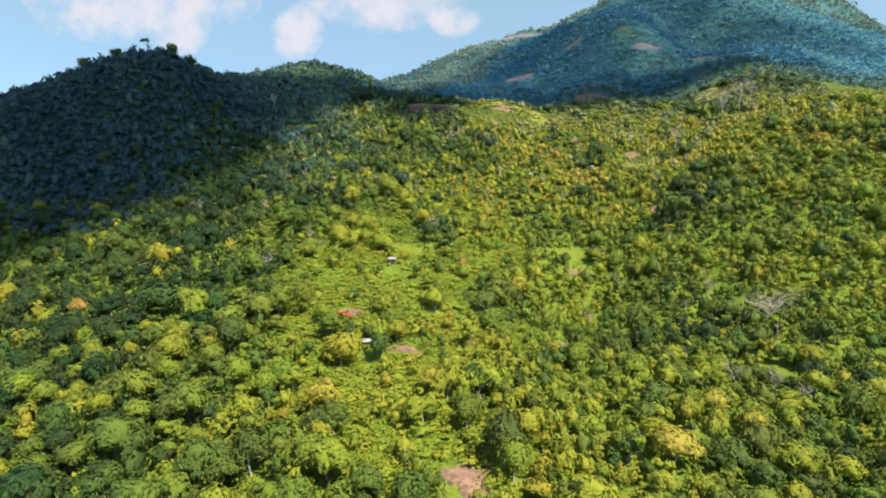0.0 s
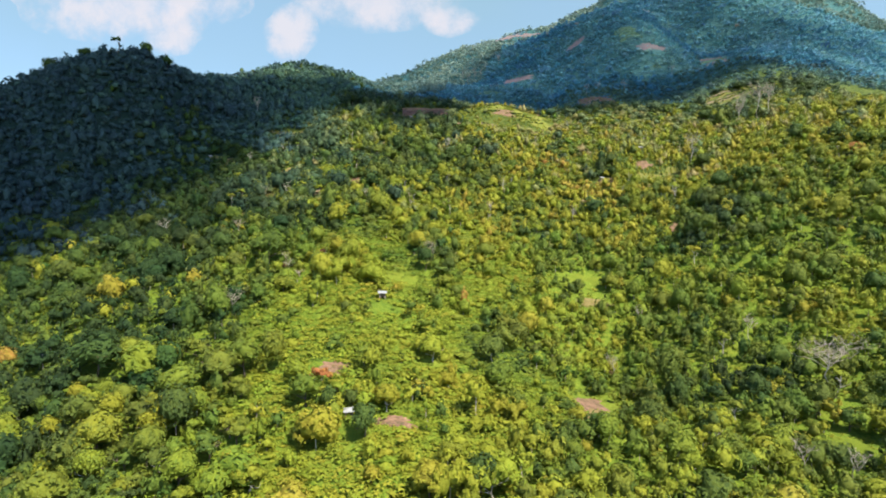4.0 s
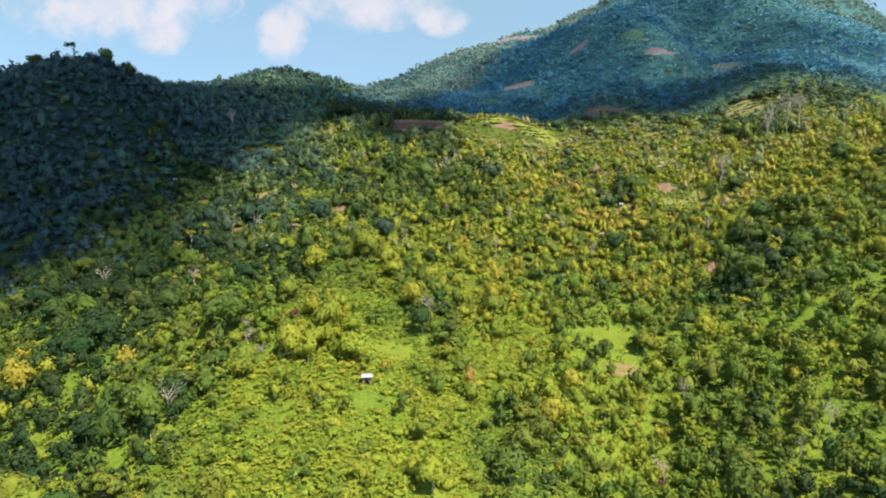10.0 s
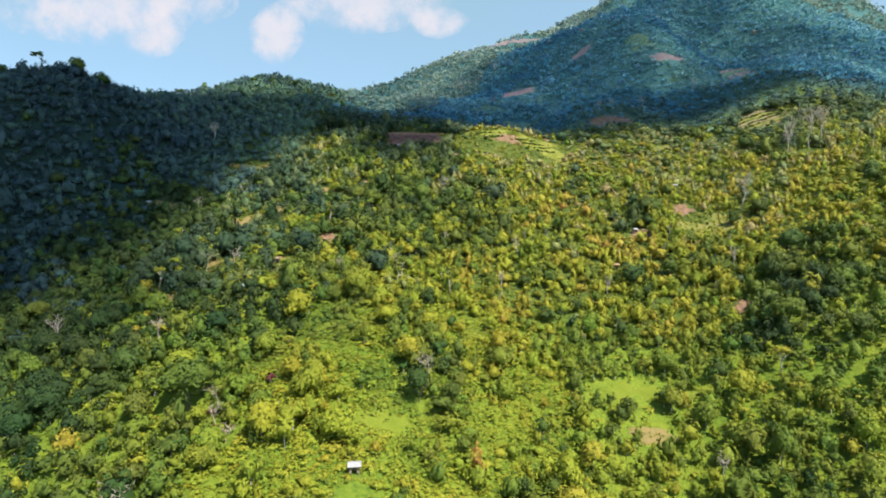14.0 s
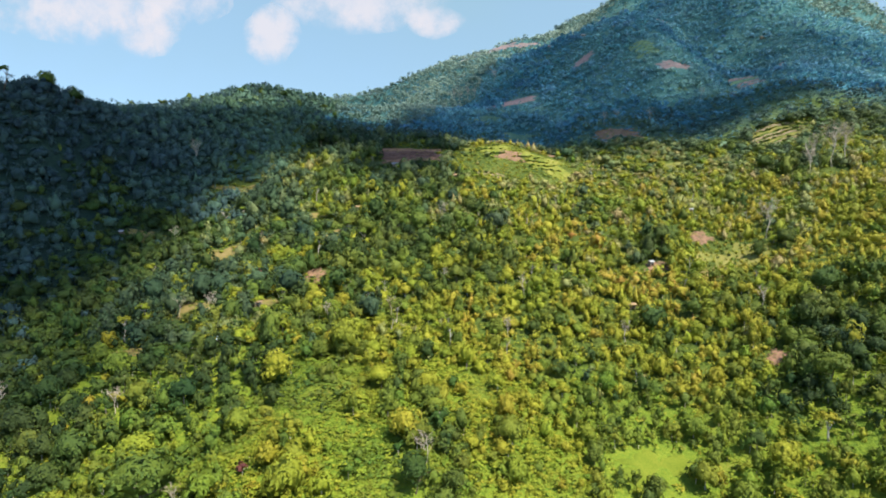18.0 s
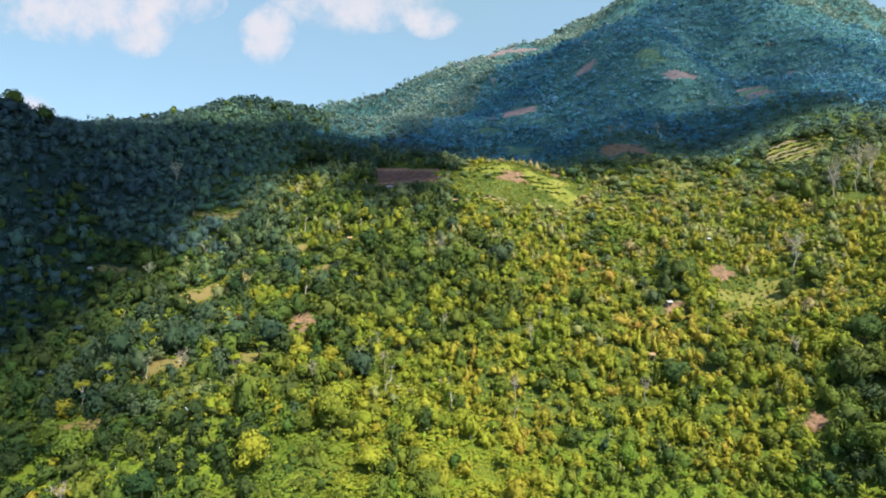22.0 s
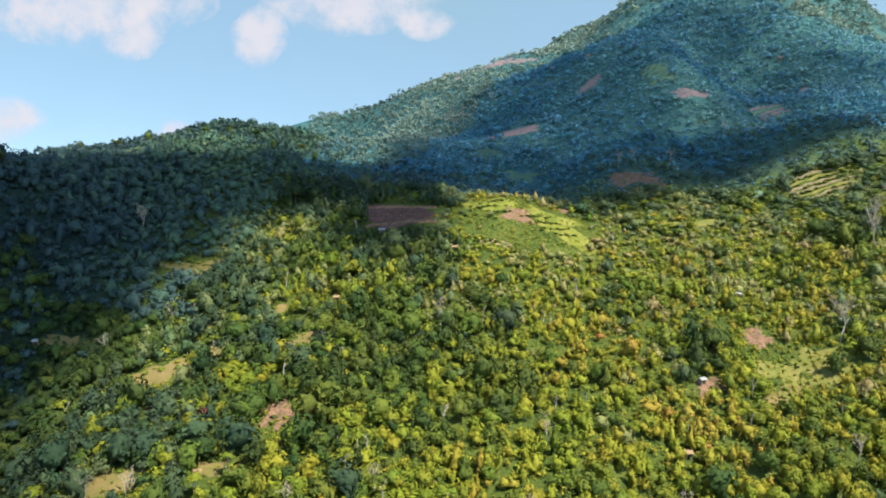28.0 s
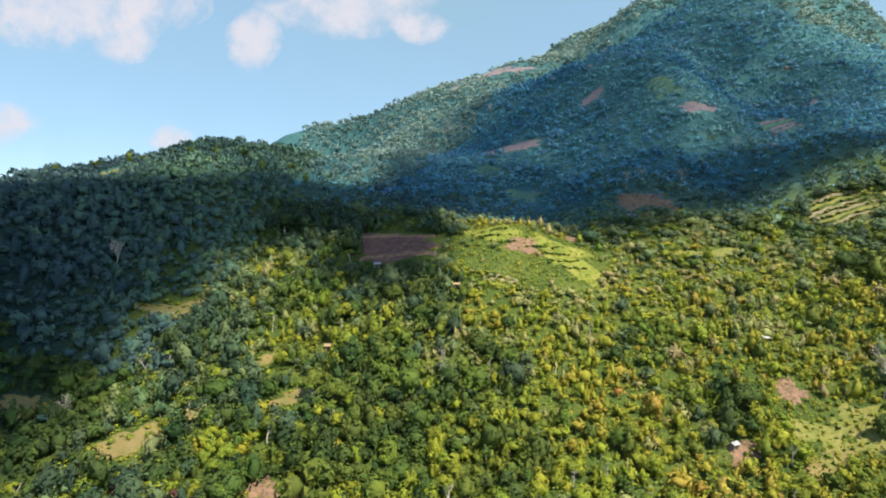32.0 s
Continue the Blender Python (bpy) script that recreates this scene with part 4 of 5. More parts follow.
# leafless trees
def bare_tree(label, x, y, tall, reach, seed, limbs=7):
    rg = np.random.default_rng(seed)
    base = tagged(new("bare_tree"), label, "tree", "bare trees")
    part("trunk", trunk_bm(rg, tall * 0.78, 0.012 * tall + 0.07, 2, reach * 0.5), BARK, base, "pale smooth trunk")
    for k in range(limbs):
        bm = bmesh.new()
        s = Vector((0, 0, tall * (0.45 + 0.27 * k / limbs)))
        a = k * 2.4 + rg.uniform(-0.4, 0.4)
        e = s + Vector((math.cos(a) * reach * 0.6, math.sin(a) * reach * 0.6, tall * rg.uniform(0.10, 0.24)))
        tube(bm, s, e, 0.005 * tall + 0.03, 0.035, 5)
        for j in range(4):
            g = e + Vector((rg.normal(0, 0.3) * reach, rg.normal(0, 0.3) * reach, tall * rg.uniform(0.04, 0.14)))
            tube(bm, e, g, 0.0026 * tall + 0.02, 0.0013 * tall + 0.01, 4)
            for i in range(4):
                tube(bm, g, g + Vector((rg.normal(0, 0.14), rg.normal(0, 0.14), 0.16)) * reach, 0.0016 * tall + 0.01, 0.012, 3)
        part("branch", bm, TWIG, base)
    base.location = (x, y, float(height(x, y)) - 0.1)
    SINGLES.append((x, y, 1.6))


BARE = [(156.6, 261, 20, 5.0), (230, 320, 26, 6.5), (221, 324, 21, 4.0), (239, 322, 24, 5.0), (214, 316, 17, 3.5), (0, 273, 13, 2.6), (33, 223, 12, 2.4), (-128, 154, 12, 3.0), (117, 72, 17, 8.0),
        (-74, 53, 8, 2.5), (-68, 86, 9, 4.0), (-150, 330, 15, 3.5), (135, 452, 13, 3.0), (146, 455, 12, 3.0), (168, 440, 14, 4.0), (98, 34, 10, 2.2), (104, 30, 9, 2.0),
        (88, 38, 9, 2.4), (-85, 198, 10, 2.5), (-98, 200, 9, 2.0), (70, 205, 10, 2.0), (24, 200, 9, 2.0), (-5, 140, 9, 3.0), (-92, 150, 8, 2.5), (112, 105, 9, 2.5), (60, 96, 9, 2.5),
        (128, 215, 10, 2.2), (-42, 196, 9, 2.6), (-58, 114, 6, 2.4), (-53, 108, 5, 2.2), (-61, 120, 5.5, 2.0), (-20, 205, 8, 2.2), (80, 128, 8, 2.0), (-130, 262, 11, 2.5), (22, 640, 14, 3.0), (30, 646, 15, 3.0), (38, 642, 13, 3.0), (14, 650, 14, 3.0), (62, 655, 15, 3.5), (232, 486, 12, 3.0)]
for k, (x, y, tall, reach) in enumerate(BARE):
    bare_tree("tall leafless tree with a pale trunk" if tall > 14 else "leafless pale tree among green crowns", x, y, tall, reach, 400 + k, 14 if reach > 7 else 11 if tall > 14 else 7)


# banana plants
def banana(seed):
    rg = np.random.default_rng(seed)
    base = tagged(new("banana_plant"), "banana plant with long arching green leaves", "plant", "banana plants")
    bm = bmesh.new()
    tube(bm, (0, 0, -0.4), (0.05, 0, 1.9), 0.17, 0.11, 7)
    part("stem", bm, LEAF_BANANA, base)
    for k in range(8):
        a, up = k * 2.4 + rg.uniform(-0.3, 0.3), rg.uniform(0.5, 1.2)
        bm = bmesh.new()
        rows = []
        for i in range(6):
            u = i / 5
            c = Vector((math.cos(a) * 2.2 * u, math.sin(a) * 2.2 * u, 1.85 + up * 1.9 * u - 1.7 * u * u))
            w = 0.30 * math.sin(math.pi * min(1, 0.12 + 0.86 * u)) + 0.02
            side = Vector((-math.sin(a), math.cos(a), 0)) * w
            rows.append([bm.verts.new(c - side - Vector((0, 0, w * 0.35))), bm.verts.new(c), bm.verts.new(c + side - Vector((0, 0, w * 0.35)))])
        for p, q in zip(rows, rows[1:]):
            bm.faces.new((p[0], p[1], q[1], q[0]))
            bm.faces.new((p[1], p[2], q[2], q[1]))
        part("leaf", bm, LEAF_BANANA, base)
    return base


bx, by = [], []
for cx, cy, n, s in ((88, 66, 16, 14), (105, 92, 16, 13), (-30, 36, 9, 7), (-24, 98, 8, 8), (70, 118, 10, 10), (-12, 60, 6, 6), (112, 128, 8, 10)):
    bx += list(cx + rng.normal(0, s, n))
    by += list(cy + rng.normal(0, s * 0.7, n))
plant_out([banana(500 + k) for k in range(3)], bx, by, rng, 0.6, 0.95)
SINGLES += [(a, b, 0.9) for a, b in zip(bx, by)]

# ---------------------------------------------------------------- huts
def box(bm, x, y, z, sx, sy, sz):
    made = bmesh.ops.create_cube(bm, size=1.0, matrix=Matrix.Translation((x, y, z)) @ Matrix.Diagonal((sx, sy, sz, 1)))
    return made["verts"]


def hut(label, x, y, w, d, tall, turn, roof, wall):
    """A small field hut: four posts, board walls, a door opening and a two-sided roof with eaves."""
    base = tagged(new("field_hut"), label, "hut", "field huts")
    base.location, base.rotation_euler = (x, y, float(height(x, y)) + 0.3), (0, 0, radians(turn))
    for sx in (-1, 1):
        for sy in (-1, 1):
            bm = bmesh.new()
            box(bm, sx * w / 2, sy * d / 2, tall / 2 - 1.0, 0.14, 0.14, tall + 2.0)
            part("post", bm, BOARD, base)
    for sx in (-1, 1):
        bm = bmesh.new()
        box(bm, sx * (w / 2 - 0.06), 0, tall * 0.5, 0.06, d - 0.16, tall)
        part("side_wall", bm, wall, base)
    bm = bmesh.new()
    box(bm, 0, d / 2 - 0.06, tall * 0.5, w - 0.16, 0.06, tall)
    part("back_wall", bm, wall, base)
    for s in (-1, 1):
        bm = bmesh.new()
        box(bm, s * (w / 4 + 0.25), -d / 2 + 0.06, tall * 0.5, w / 2 - 0.7, 0.06, tall)
        part("front_wall", bm, wall, base)
    rise, over = 0.22 * d + 0.2, 0.5
    for s in (-1, 1):
        bm = bmesh.new()
        n = 18
        rows = []
        for i in range(n + 1):
            u = -w / 2 - over + (w + 2 * over) * i / n
            wob = 0.03 if i % 2 else -0.03
            rows.append([bm.verts.new((u, s * (d / 2 + over), tall - 0.15 + wob)), bm.verts.new((u, s * 0.03, tall + rise + wob)),
                         bm.verts.new((u, s * 0.03, tall + rise - 0.06 + wob)), bm.verts.new((u, s * (d / 2 + over), tall - 0.21 + wob))])
        for p, q in zip(rows, rows[1:]):
            bm.faces.new((p[0], q[0], q[1], p[1]))
            bm.faces.new((p[2], q[2], q[3], p[3]))
            bm.faces.new((p[3], q[3], q[0], p[0]))
        part("roof_sheet", bm, roof, base)
    bm = bmesh.new()
    box(bm, 0, 0, tall + rise + 0.03, w + 2 * over, 0.3, 0.05)
    part("ridge_cap", bm, roof, base)
    SINGLES.append((x, y, max(w, d) * 0.75))
    SINGLES.append((x, y - 2.6, max(w, d) * 0.55))


HUTS = [("white sheet-roofed hut below the grass terrace", -20.7, 104, 3.6, 2.6, 2.2, 8, ZINC, BOARD),
        ("grey sheet-roofed shelter in the scrub", -20.3, 41, 3.0, 2.4, 1.9, 20, ZINC, BOARD),
        ("blue sheet-roofed hut on the spur", -76, 181, 3.4, 2.8, 2.2, 35, BLUE_SHEET, BOARD),
        ("white-roofed hut in the shaded forest", -156, 263, 3.2, 2.6, 2.2, -10, ZINC, BOARD),
        ("white sheet-roofed hut beside the field", -99.6, 300, 3.8, 2.8, 2.2, 12, ZINC, BOARD),
        ("thatched brown hut on the lit spur", -44.6, 289, 4.4, 3.2, 2.2, 5, THATCH, BOARD),
        ("pale hut on the bare earth yard", 97, 250.5, 3.4, 2.4, 2.2, 25, ZINC, BOARD),
        ("tan hut in the plantation", 79.3, 224, 3.0, 2.6, 2.3, -8, THATCH, BOARD),
        ("weathered hut beside the knoll plots", 8, 323, 4.0, 2.8, 2.2, 4, THATCH, BOARD),
        ("small white hut on the mountain side", 258, 481, 4.0, 3.0, 2.4, 10, ZINC, BOARD),
        ("small white hut above the terraces", 121, 406, 4.4, 3.0, 2.4, 6, ZINC, BOARD),
        ("low thatched hut on the tan field", -71, 207, 3.8, 2.6, 2.0, 10, THATCH, BOARD),
        ("tiny white hut high on the mountain", 165, 640, 4.6, 3.2, 2.6, 0, ZINC, BOARD),
        ("tiny white hut high on the mountain", 130, 660, 4.2, 3.0, 2.6, 12, ZINC, BOARD),
        ("tiny white hut by the ridge field", 378, 645, 4.6, 3.2, 2.6, 5, ZINC, BOARD),
        ("white hut above the ploughed field", -30, 340, 4.0, 3.0, 2.4, 0, ZINC, BOARD),
        ("small white hut in the plantation", 136, 296, 3.6, 2.8, 2.3, -15, ZINC, BOARD)]
for label, x, y, w, d, tall, turn, roof, wall in HUTS:
    far = 0.9 if y > 400 else 0.62
    hut(label, x, y, w * far, d * far, tall * (0.85 if y < 400 else 1.0), turn, roof, wall)

# ---------------------------------------------------------------- single trees of the lower slope and the plantation
def spread(x0, x1, y0, y1, step, limit, test):
    x, y = places(x0, x1, y0, y1, step, rng)
    ok = ~open_ground(x, y, 1.1) & ~open_ground(x, y + 4.5, 0.8) & ~((x < -40) & open_ground(x, y + 10, 0.8)) & ~taken(x, y) & test(x, y)
    i = np.flatnonzero(ok)
    i = i[rng.permutation(len(i))[:limit]]
    return x[i], y[i]


def scrubby(x, y):
    """How open and bushy the slope is, against wooded."""
    return 1.15 - ((x + 22) / np.where(x < -22, 37, 60)) ** 2 - ((y - 88) / 118) ** 2 + 0.75 * wave(x, y, 11, 0.6)


def lower_slope_trees(leaves, seed, label, test, limit):
    models = [tree("broadleaf_tree", label, "tree", FINE[k % 4] if k % 3 else FINE_FLAT[k % 2], 2.2 + 0.25 * (k % 3), 2.5 + 0.3 * (k % 2), 1.7 + 0.4 * (k % 3),
                   leaf, BARK if k % 2 else BARK_DARK, seed + k, group="trees of the lower slope") for k, leaf in enumerate(leaves)]
    tx, ty = spread(-110, 125, -36, 62, 6.0, limit, lambda x, y: in_view_wedge(x, y, 0) & (scrubby(x, y) < 0.75) & test(x, y))
    plant_out(models, tx, ty, rng, 0.8, 1.45)
    SINGLES.extend((a, b, 2.2) for a, b in zip(tx, ty))


lower_slope_trees((LEAF_DEEP, LEAF_MIXED, LEAF_DEEP, LEAF_DARK, LEAF_DEEP), 600, "leafy deep green tree on the lower slope", lambda x, y: x < -38 + 0.15 * y, 150)
lower_slope_trees((LEAF_MIXED, LEAF_DEEP, LEAF_BRIGHT, LEAF_MIXED, LEAF_DARK, LEAF_MIXED), 620, "leafy mixed green tree on the lower slope", lambda x, y: x >= -38 + 0.15 * y, 150)

models = [tree("plantation_tree", "small rounded yellow-green plantation tree", "tree", FINE_BALL[k], 2.5 + 0.2 * k, 2.6 + 0.3 * (k % 2), 1.1,
               (LEAF_MIXED, LEAF_BRIGHT, LEAF_MIXED, LEAF_DEEP)[k], BARK, 650 + k, 3, group="plantation trees") for k in range(4)]
px, py = spread(-115, 135, 178, 262, 6.4, 295, lambda x, y: np.ones(np.shape(x), bool))
plant_out(models, px, py, rng, 0.8, 1.25)
SINGLES += [(a, b, 1.9) for a, b in zip(px, py)]

# ---------------------------------------------------------------- the mass of the vegetation
rg = np.random.default_rng(33)


def stand(name, label, shapes, x, y, reach, tall, tone, lift, category, stem_share=0.0, stem_mat=None, leaf=None, warm=0.34):
    tagged(new(name, mass(name, shapes, x, y, reach, tall, tone, lift, rg, leaf, warm)), label, category, kind="stuff")
    if stem_share:
        i = np.flatnonzero(rg.uniform(size=len(x)) < stem_share)
        ob = new("tree_trunks", stems("tree_trunks", x[i], y[i], (lift + 0.3 * tall)[i], (0.035 * reach + 0.05)[i], rg, stem_mat or BARK))
        tagged(ob, "slender pale trunks of the wood", "trunks", kind="stuff")


# scrub over the lower slope and under the trees
x, y = places(-190, 190, -45, 215, 1.55, rg)
keep = in_view_wedge(x, y, 10) & ~open_ground(x, y, 0.75) & (scrubby(x, y) > -0.05) & ~taken(x, y, 0.8)
x, y = x[keep], y[keep]
r = np.clip(rg.lognormal(-0.08, 0.48, len(x)), 0.4, 2.4)
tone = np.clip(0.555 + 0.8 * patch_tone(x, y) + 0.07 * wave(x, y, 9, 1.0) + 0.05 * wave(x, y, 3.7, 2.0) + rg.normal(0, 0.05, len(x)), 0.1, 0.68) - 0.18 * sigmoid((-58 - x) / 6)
bushy = rg.uniform(size=len(x)) < 0.16 + 0.12 * wave(x, y, 7, 0.3)
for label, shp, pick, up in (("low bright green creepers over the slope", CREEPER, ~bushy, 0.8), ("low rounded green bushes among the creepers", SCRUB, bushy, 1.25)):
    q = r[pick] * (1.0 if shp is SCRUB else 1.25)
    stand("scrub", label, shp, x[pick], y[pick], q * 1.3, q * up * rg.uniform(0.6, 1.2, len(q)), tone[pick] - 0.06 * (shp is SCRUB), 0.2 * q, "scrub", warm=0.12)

# weeds and seedlings that creep into the clearings
x, y = places(-180, 330, -30, 470, 1.6, rg)
keep = open_ground(x, y, 1.05) & ~(open_ground(x, y, 0.8) & (rg.uniform(size=len(x)) < 0.62 - 0.35 * wave(x, y, 3.3, 0.8))) & ~((np.abs(x + 19) < 24) & (np.abs(y - 363) < 17) & (rg.uniform(size=len(x)) < 0.5)) & ~taken(x, y, 0.7)
keep &= ~(((x - 65) / 14) ** 2 + ((y - 163) / 8) ** 2 < 1)
x, y = x[keep], y[keep]
r = rg.uniform(0.3, 1.0, len(x)) ** 1.2
stand("weeds", "small weeds and seedlings in the clearings", WEED, x, y, r, r * 0.8, np.clip(rg.normal(0.55, 0.16, len(x)), 0.1, 0.9), 0.3 * r, "weeds")

# rows of young trees on the dry plot
a, c = np.meshgrid(np.arange(-22, 23, 3.0), np.arange(-13, 14, 2.7))
x, y = a.ravel() + 137 + 0.25 * c.ravel() + rg.normal(0, 0.35, a.size), c.ravel() + 254 + 0.12 * a.ravel() + rg.normal(0, 0.35, a.size)
keep = ~(((x - 130) / 8) ** 2 + ((y - 271) / 5.5) ** 2 < 1) & ~taken(x, y) & (rg.uniform(size=len(x)) < 0.88)
x, y = x[keep], y[keep]
r = rg.uniform(0.6, 1.35, len(x))
stand("young_trees", "rows of low rounded young trees on the dry plot", SLENDER[:7], x, y, r, r * 1.1, np.clip(rg.normal(0.50, 0.14, len(x)), 0.1, 0.8), 0.5 * r, "saplings")

# grass tufts and bushes over the knoll and the dry plot
x, y = places(0, 165, 236, 392, 1.9, rg)
keep = ((y > 318) & (x < 95) & on_knoll(x, y) | (x > 108) & (y < 272) & open_ground(x, y, 1.05)) & ~(((x - 130) / 8) ** 2 + ((y - 271) / 5.5) ** 2 < 1) & ~taken(x, y) & (rg.uniform(size=len(x)) < 0.62 + 0.3 * wave(x, y, 6, 0.5))
x, y = x[keep], y[keep]
r = np.where(y > 318, rg.uniform(0.35, 1.2, len(x)) ** 1.3, rg.uniform(0.4, 0.95, len(x)))
stand("knoll_bushes", "low yellow-green bushes and tufts on the knoll and the plot", WEED + SCRUB[:3], x, y, r, r * 0.8, np.clip(rg.normal(0.70, 0.12, len(x)), 0.15, 0.85), 0.35 * r, "bushes")

# bushes scattered through the dry fields
x, y = places(-145, 130, 176, 330, 2.6, rg)
keep = open_ground(x, y, 1.0) & ~taken(x, y, 0.8) & (x < 108) & (rg.uniform(size=len(x)) < 0.40 + 0.3 * wave(x, y, 4.5, 1.7))
x, y = x[keep], y[keep]
r = rg.uniform(0.5, 1.6, len(x))
stand("field_bushes", "scattered low bushes in the dry fields", SCRUB, x, y, r * 1.1, r * rg.uniform(0.6, 1.2, len(x)), np.clip(rg.normal(0.48, 0.15, len(x)), 0.1, 0.85), 0.4 * r, "bushes")

# hedges and bushes along the terraces
hx, hy = [], []
for cx, cy, count, length, depth, turn in ((239, 370, 8, 46, 4.6, -4), (30, 327, 3, 22, 3.6, 4), (62, 344, 3, 22, 6.4, 12), (28, 362, 2, 24, 6.0, 6)):
    for k in range(count + 1):
        n = int(length * 1.1)
        u, w = rg.uniform(-0.56, 0.56, n) * length, k * depth - 0.4 + rg.normal(0, 0.5, n) - 3.0 * 0.4
        keep = wave(u, w * 3, 5, k) > -0.35
        hx.append((cx + u * math.cos(radians(turn)) - w * math.sin(radians(turn)))[keep])
        hy.append((cy + u * math.sin(radians(turn)) + w * math.cos(radians(turn)))[keep])
x, y = np.concatenate(hx), np.concatenate(hy)
r = rg.uniform(0.6, 1.7, len(x))
stand("hedge_bushes", "ragged dark bushes along the terrace banks", SCRUB, x, y, r * 1.2, r, np.clip(rg.normal(0.34, 0.13, len(x)), 0.05, 0.75), 0.5 * r, "hedge")

# mixed wood of the lower slope
x, y = places(-270, 270, -50, 225, 3.8, rg)
s = scrubby(x, y) + 0.35 * wave(x, y, 4.6, 1.4)
keep = in_view_wedge(x, y, 20) & ~open_ground(x, y, 1.0) & ~open_ground(x, y + 4, 0.7) & ~taken(x, y) & ((s < 0.42) | (rg.uniform(size=len(x)) < 0.26))
keep &= ~((x < -120) & (y > 175)) & ~((x > -70) & (x < 105) & (y > 185))
x, y = x[keep], y[keep]
r = np.clip(rg.lognormal(0.80, 0.34, len(x)), 1.2, 4.8) * np.where(x > 30, 0.92, 1.0)
# tone drops to the left, where the gully's shade is put into the leaf colour
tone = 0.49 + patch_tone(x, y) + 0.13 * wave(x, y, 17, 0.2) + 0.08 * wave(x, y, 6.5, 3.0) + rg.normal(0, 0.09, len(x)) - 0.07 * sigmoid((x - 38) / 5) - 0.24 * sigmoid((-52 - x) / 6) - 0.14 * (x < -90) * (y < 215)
odd = rg.uniform(size=len(x)) + 0.10 * wave(x, y, 12, 4.0)
tone = np.clip(np.where(odd < 0.14, rg.uniform(0.18, 0.40, len(x)), np.where(odd > 0.97, rg.uniform(0.62, 0.76, len(x)), np.minimum(tone, 0.70))), 0.03, 0.95)
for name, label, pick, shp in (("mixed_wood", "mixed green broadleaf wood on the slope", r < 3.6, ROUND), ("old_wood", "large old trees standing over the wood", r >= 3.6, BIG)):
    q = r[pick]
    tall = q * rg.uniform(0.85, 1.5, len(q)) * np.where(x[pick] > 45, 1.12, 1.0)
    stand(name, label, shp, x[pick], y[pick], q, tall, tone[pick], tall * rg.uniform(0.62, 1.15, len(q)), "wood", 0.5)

# wood of the lower valley, around and below the slope
x, y = places(-330, 330, -260, 225, 7.4, rg)
keep = (~in_view_wedge(x, y, 18) | (y < -48)) & ~((x < -150) & (y > 175))
x, y = x[keep], y[keep]
r = np.clip(rg.lognormal(1.36, 0.26, len(x)), 2.4, 6.0)
stand("valley_wood", "mixed green wood filling the lower valley", FAR, x, y, r * 1.15, r * rg.uniform(0.8, 1.3, len(x)), np.clip(0.44 + 0.12 * wave(x, y, 17, 0.2) + rg.normal(0, 0.10, len(x)), 0.08, 0.68), 0.6 * r, "wood")

# plantation on the middle slope, with fruit and shade trees among it
x, y = places(-125, 330, 180, 405, 3.6, rg)
keep = ~open_ground(x, y, 0.82) & ~open_ground(x, y + 3, 0.6) & ~((x < -40) & (y < 300) & open_ground(x, y + 7, 0.8)) & ~(on_knoll(x, y) & (rg.uniform(size=len(x)) < 0.94)) & ~taken(x, y) & (x > -130 + 0.12 * (y - 180)) & in_view_wedge(x, y, 10) & ~((np.abs(x + 19) < 30) & (y > 336) & (y < 352)) & (rg.uniform(size=len(x)) < 0.95) & ~((x > 105) & (y < 225) & (rg.uniform(size=len(x)) < 0.5))
x, y = x[keep], y[keep]
grove = np.exp(-((x + 35) ** 2 + (y - 243) ** 2) / (2 * 17 ** 2)) + 0.9 * np.exp(-((x + 12) ** 2 + (y - 336) ** 2) / (2 * 17 ** 2)) + 0.4 * np.exp(-((x + 70) ** 2 + (y - 225) ** 2) / (2 * 30 ** 2)) + 0.35 * (wave(x, y, 13, 2.2) > 0.6)
shift = patch_tone(x, y)
u = rg.uniform(size=len(x))
west = sigmoid((2 - x) / 14)
clump = wave(x, y, 6.5, 2.2) + 0.6 * wave(x, y, 15, 0.7)
gloom = 0.8 * clump + (0.5 + 0.25 * (y < 310)) * west + 1.3 * grove - 4.5 * shift + 1.0 * sigmoid((y - 350 - 0.1 * (x - 100)) / 7) * sigmoid((x - 74) / 6) + 1.1 * sigmoid((x - 190) / 8) * sigmoid((y - 318) / 8) + rg.normal(0, 0.45, len(x))
bright = sigmoid((y - 262) / 8) * sigmoid((x + 5) / 10) * sigmoid((372 - y) / 6)
dark = gloom > 1.05 + 0.15 * (y > 270) + 0.55 * bright
mid = ~dark & (gloom > 0.25 + 0.15 * (y > 270) + 0.3 * bright)
small = ~dark & ~mid
r = np.where(dark, np.clip(rg.lognormal(1.02, 0.34, len(x)), 1.5, 5.6), np.where(mid, np.clip(rg.lognormal(0.90, 0.32, len(x)), 1.3, 4.8), np.clip(rg.lognormal(0.70, 0.30, len(x)), 1.0, 3.6)))
tone = np.where(dark, rg.uniform(0.10, 0.40, len(x)), np.where(mid, rg.normal(0.52, 0.10, len(x)), 0.71 + 0.8 * np.maximum(shift, 0) - 0.09 * west + 0.07 * wave(x, y, 14, 1.1) + 0.05 * wave(x, y, 5, 0.3) + np.clip(rg.normal(0, 0.08, len(x)), -0.2, 0.06)))
tone = np.where(small & (rg.uniform(size=len(x)) < 0.03), rg.uniform(0.76, 0.84, len(x)), tone)
# tones lowered along the west edge and behind the ploughed field: painted shade
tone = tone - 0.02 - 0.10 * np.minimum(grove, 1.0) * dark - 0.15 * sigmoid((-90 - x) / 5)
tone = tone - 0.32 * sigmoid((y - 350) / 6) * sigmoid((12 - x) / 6)
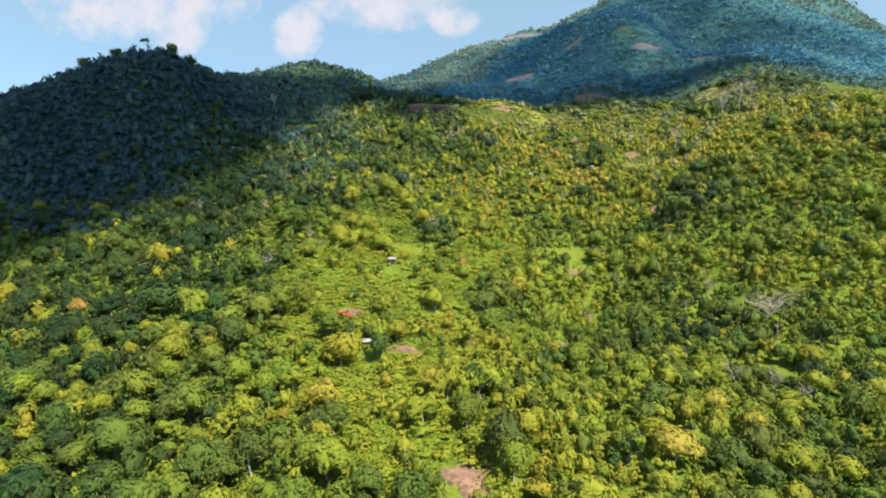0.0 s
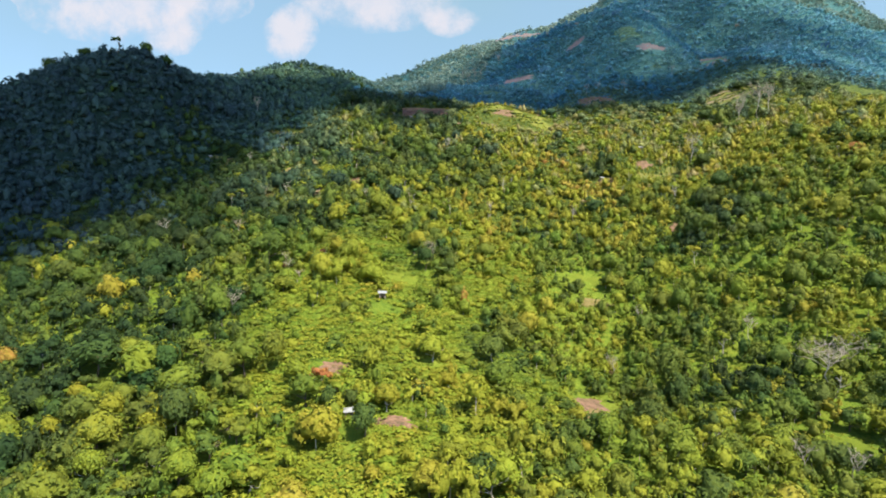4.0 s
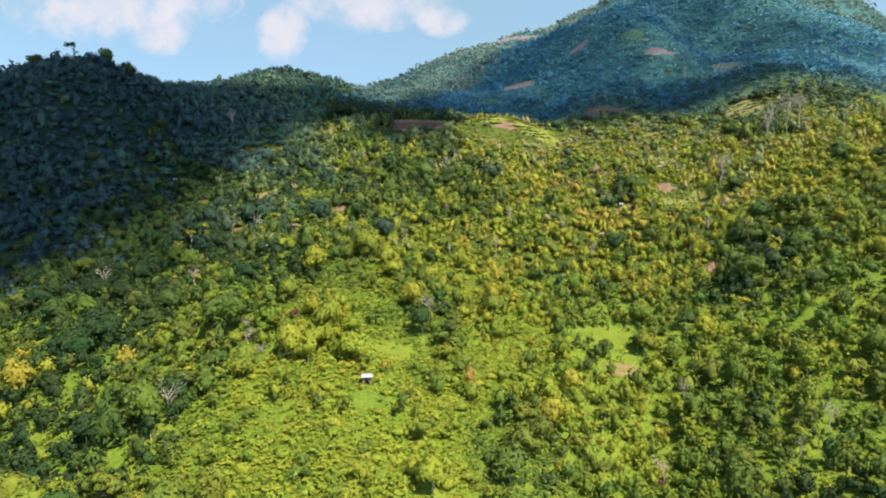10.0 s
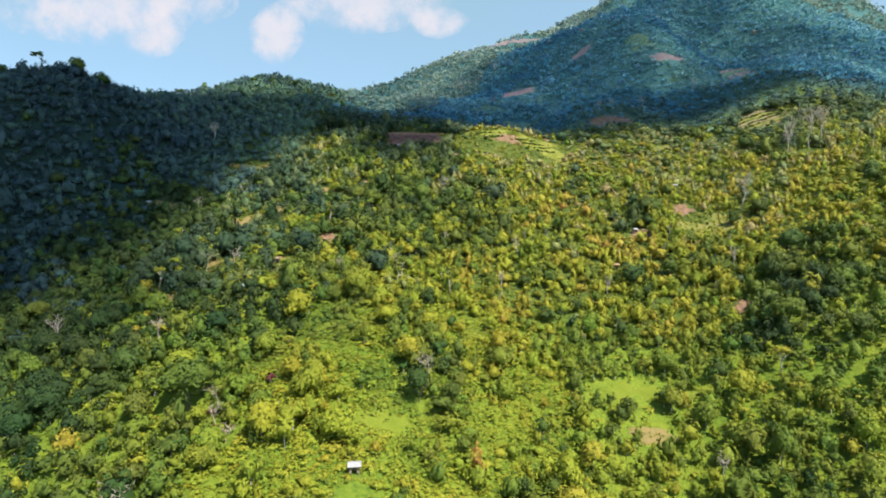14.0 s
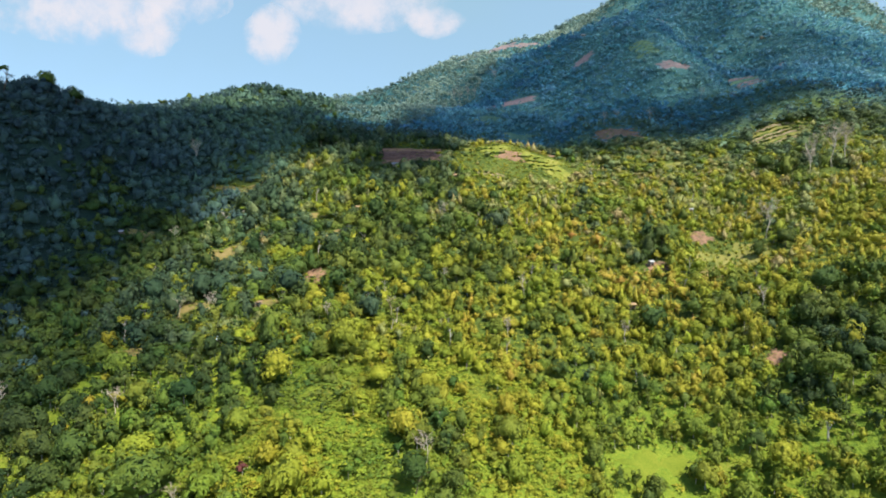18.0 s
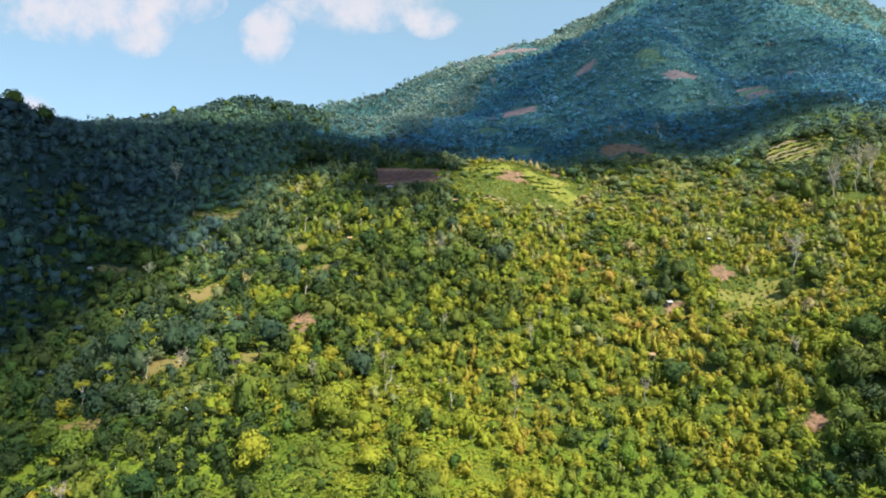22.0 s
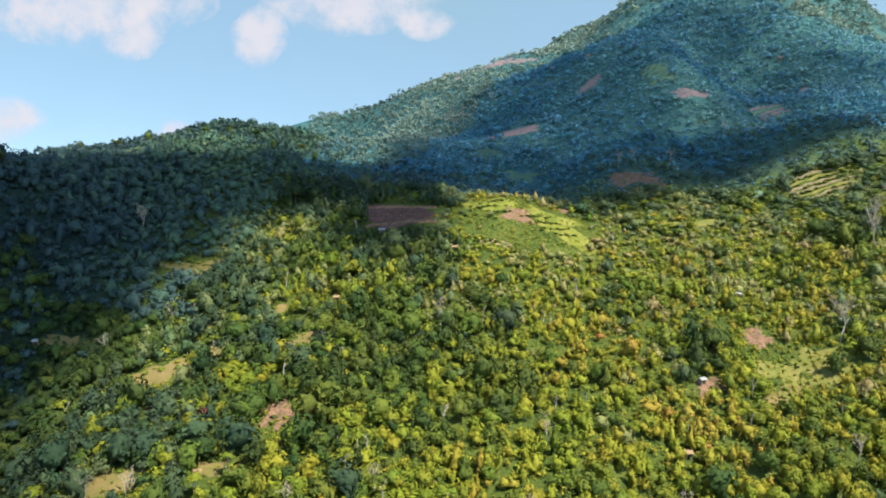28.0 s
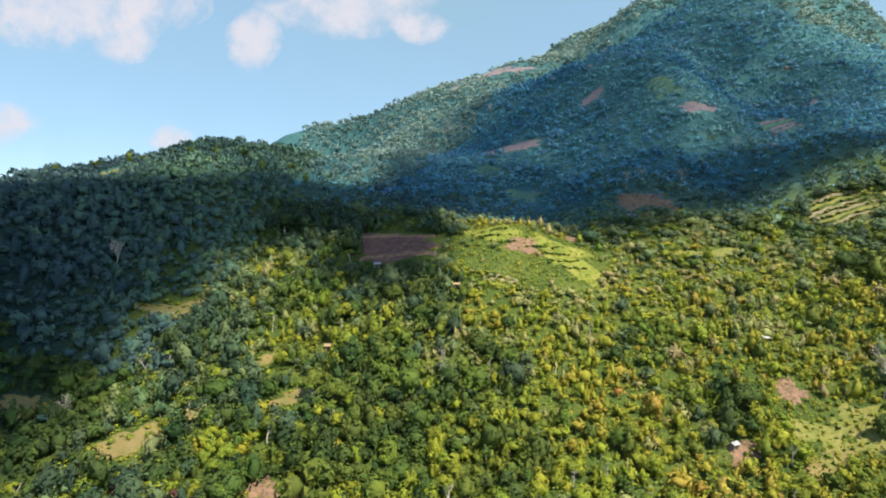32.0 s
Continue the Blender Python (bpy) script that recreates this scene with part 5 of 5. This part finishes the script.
# haze-tinted leaves mix in up the slope and along the west edge
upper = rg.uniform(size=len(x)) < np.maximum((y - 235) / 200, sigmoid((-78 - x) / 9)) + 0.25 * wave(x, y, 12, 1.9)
low = np.where((y > 330) & (x > 60) | (y > 303) & (x > 12) & (x < 110), 0.68, 1.0)
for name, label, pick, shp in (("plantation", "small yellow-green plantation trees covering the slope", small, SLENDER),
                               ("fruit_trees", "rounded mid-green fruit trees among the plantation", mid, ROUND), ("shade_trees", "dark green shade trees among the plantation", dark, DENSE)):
    for leaf, which in ((LEAF, pick & ~upper), (LEAF_SLOPE_HAZE, pick & upper)):
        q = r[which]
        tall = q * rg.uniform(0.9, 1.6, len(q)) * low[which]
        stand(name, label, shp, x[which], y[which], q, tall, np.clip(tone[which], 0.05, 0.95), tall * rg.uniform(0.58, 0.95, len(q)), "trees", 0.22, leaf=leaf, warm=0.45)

# understorey between the plantation trees
x, y = places(-170, 330, -45, 405, 4.3, rg)
keep = ~open_ground(x, y, 0.9) & ~taken(x, y, 0.8) & ((y < 180) | (x > -130 + 0.12 * (y - 180))) & in_view_wedge(x, y, 10) & ((y > 190) | (scrubby(x, y) < 0.1))
x, y = x[keep], y[keep]
r = rg.uniform(0.9, 1.9, len(x))
stand("understorey", "low shrubs and weeds between the trees of the slope", WEED, x, y, r * 1.2, r * rg.uniform(0.6, 1.1, len(x)),
      np.clip(0.52 + 0.8 * patch_tone(x, y) + rg.normal(0, 0.10, len(x)), 0.08, 0.8), 0.4 * r, "shrubs")

# dense forest of the left hill; its dark bluish tones carry cloud shade and haze
x, y = places(-470, -95, 150, 560, 3.7, rg)
keep = (x < -118 + 0.12 * (y - 180)) & in_view_wedge(x, y, 20) & ~open_ground(x, y) & ~((y > 400) & open_ground(x, y + 9, 0.9)) & ~taken(x, y, 0.6)
x, y = x[keep], y[keep]
r = np.clip(rg.lognormal(0.94, 0.32, len(x)), 1.5, 4.8)
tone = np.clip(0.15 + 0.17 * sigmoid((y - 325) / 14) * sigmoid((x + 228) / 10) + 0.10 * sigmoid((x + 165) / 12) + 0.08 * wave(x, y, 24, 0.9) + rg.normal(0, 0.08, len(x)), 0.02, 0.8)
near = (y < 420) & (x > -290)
# trees along the hill's edge are toned dark to stand for drifting cloud shade
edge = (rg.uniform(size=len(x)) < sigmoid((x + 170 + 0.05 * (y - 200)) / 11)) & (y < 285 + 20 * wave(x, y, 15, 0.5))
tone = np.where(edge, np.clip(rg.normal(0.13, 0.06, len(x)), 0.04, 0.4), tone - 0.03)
for name, pick, shp, mat in (("hill_forest", near & ~edge & (y < 340), HILLY, LEAF_MID_HAZE), ("hill_forest", near & edge, HILLY, LEAF), ("ridge_forest", near & ~edge & (y >= 340), HILLY, LEAF_MID_HAZE), ("ridge_forest", ~near, FAR, LEAF_MID_HAZE)):
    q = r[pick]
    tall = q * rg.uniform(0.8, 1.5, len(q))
    stand(name, "dense forest on the hill, shade and haze in its dark colour", shp, x[pick], y[pick], q, tall, tone[pick], tall * rg.uniform(0.45, 0.8, len(q)), "forest", 0.15, BARK_DARK, leaf=mat)

# forest of the mountain, its leaf colour bluer with distance to stand for haze
x, y = places(-230, 720, 400, 1080, 4.8, rg)
keep = in_view_wedge(x, y, 20) & ~open_ground(x, y, 0.95) & ~open_ground(x, y + 5, 0.6) & ~((x < -95) & (y < 560)) & ((y < 720) | (rg.uniform(size=len(x)) < 0.6)) & ~((x < -190) & (y > 560))
x, y = x[keep], y[keep]
r = np.clip(rg.lognormal(0.80, 0.34, len(x)), 1.2, 5.0) * (0.9 + 0.0010 * (y - 400))
tone = np.clip(0.38 + 0.20 * np.exp(-((x - 218) ** 2 + (y - 520) ** 2) / (2 * 26 ** 2)) + 0.10 * wave(x, y, 70, 1.3) + 0.15 * wave(x, y, 30, 0.3) + 0.05 * wave(x, y, 13, 1.3) + rg.normal(0, 0.055, len(x)), 0.03, 0.9)
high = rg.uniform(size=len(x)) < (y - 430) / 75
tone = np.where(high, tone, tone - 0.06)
# beyond the cloud's shade line the forest takes the sunlit leaf colour
lit_ridge = high & (y > np.interp(x, [-250, -32, 21, 95, 158, 330, 410, 425, 700], [430, 462, 610, 735, 800, 806, 826, 690, 690]) + 12 * wave(x, y, 20, 0.4))
for name, pick, mat in (("foothill_forest", ~high, LEAF_MID_HAZE), ("mountain_forest", high & ~lit_ridge, LEAF_FAR_HAZE), ("ridge_forest", lit_ridge, LEAF_LIT_RIDGE)):
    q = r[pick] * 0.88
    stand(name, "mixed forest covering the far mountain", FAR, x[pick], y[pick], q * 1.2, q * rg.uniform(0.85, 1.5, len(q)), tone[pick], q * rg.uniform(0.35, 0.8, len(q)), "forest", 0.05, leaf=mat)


# bushes that break up the mountain's fields and fill the valley floor
x, y = places(-100, 420, 405, 880, 4.8, rg)
field, rim = open_ground(x, y, 1.15), open_ground(x, y, 1.15) & ~open_ground(x, y, 0.72)
u = rg.uniform(size=len(x))
keep = in_view_wedge(x, y, 0) & ((field & (u < 0.22 + 0.3 * wave(x, y, 8, 0.9))) | (rim & (u < 0.7)) | (~field & (u < 0.55)))
x, y = x[keep], y[keep]
r = rg.uniform(0.9, 2.3, len(x))
stand("mountain_scrub", "bushes and scrub over the mountain fields and the valley", WEED, x, y, r * 1.2, r, np.clip(rg.normal(0.34, 0.12, len(x)), 0.05, 0.8), 0.4 * r, "scrub", leaf=LEAF_FAR_HAZE)
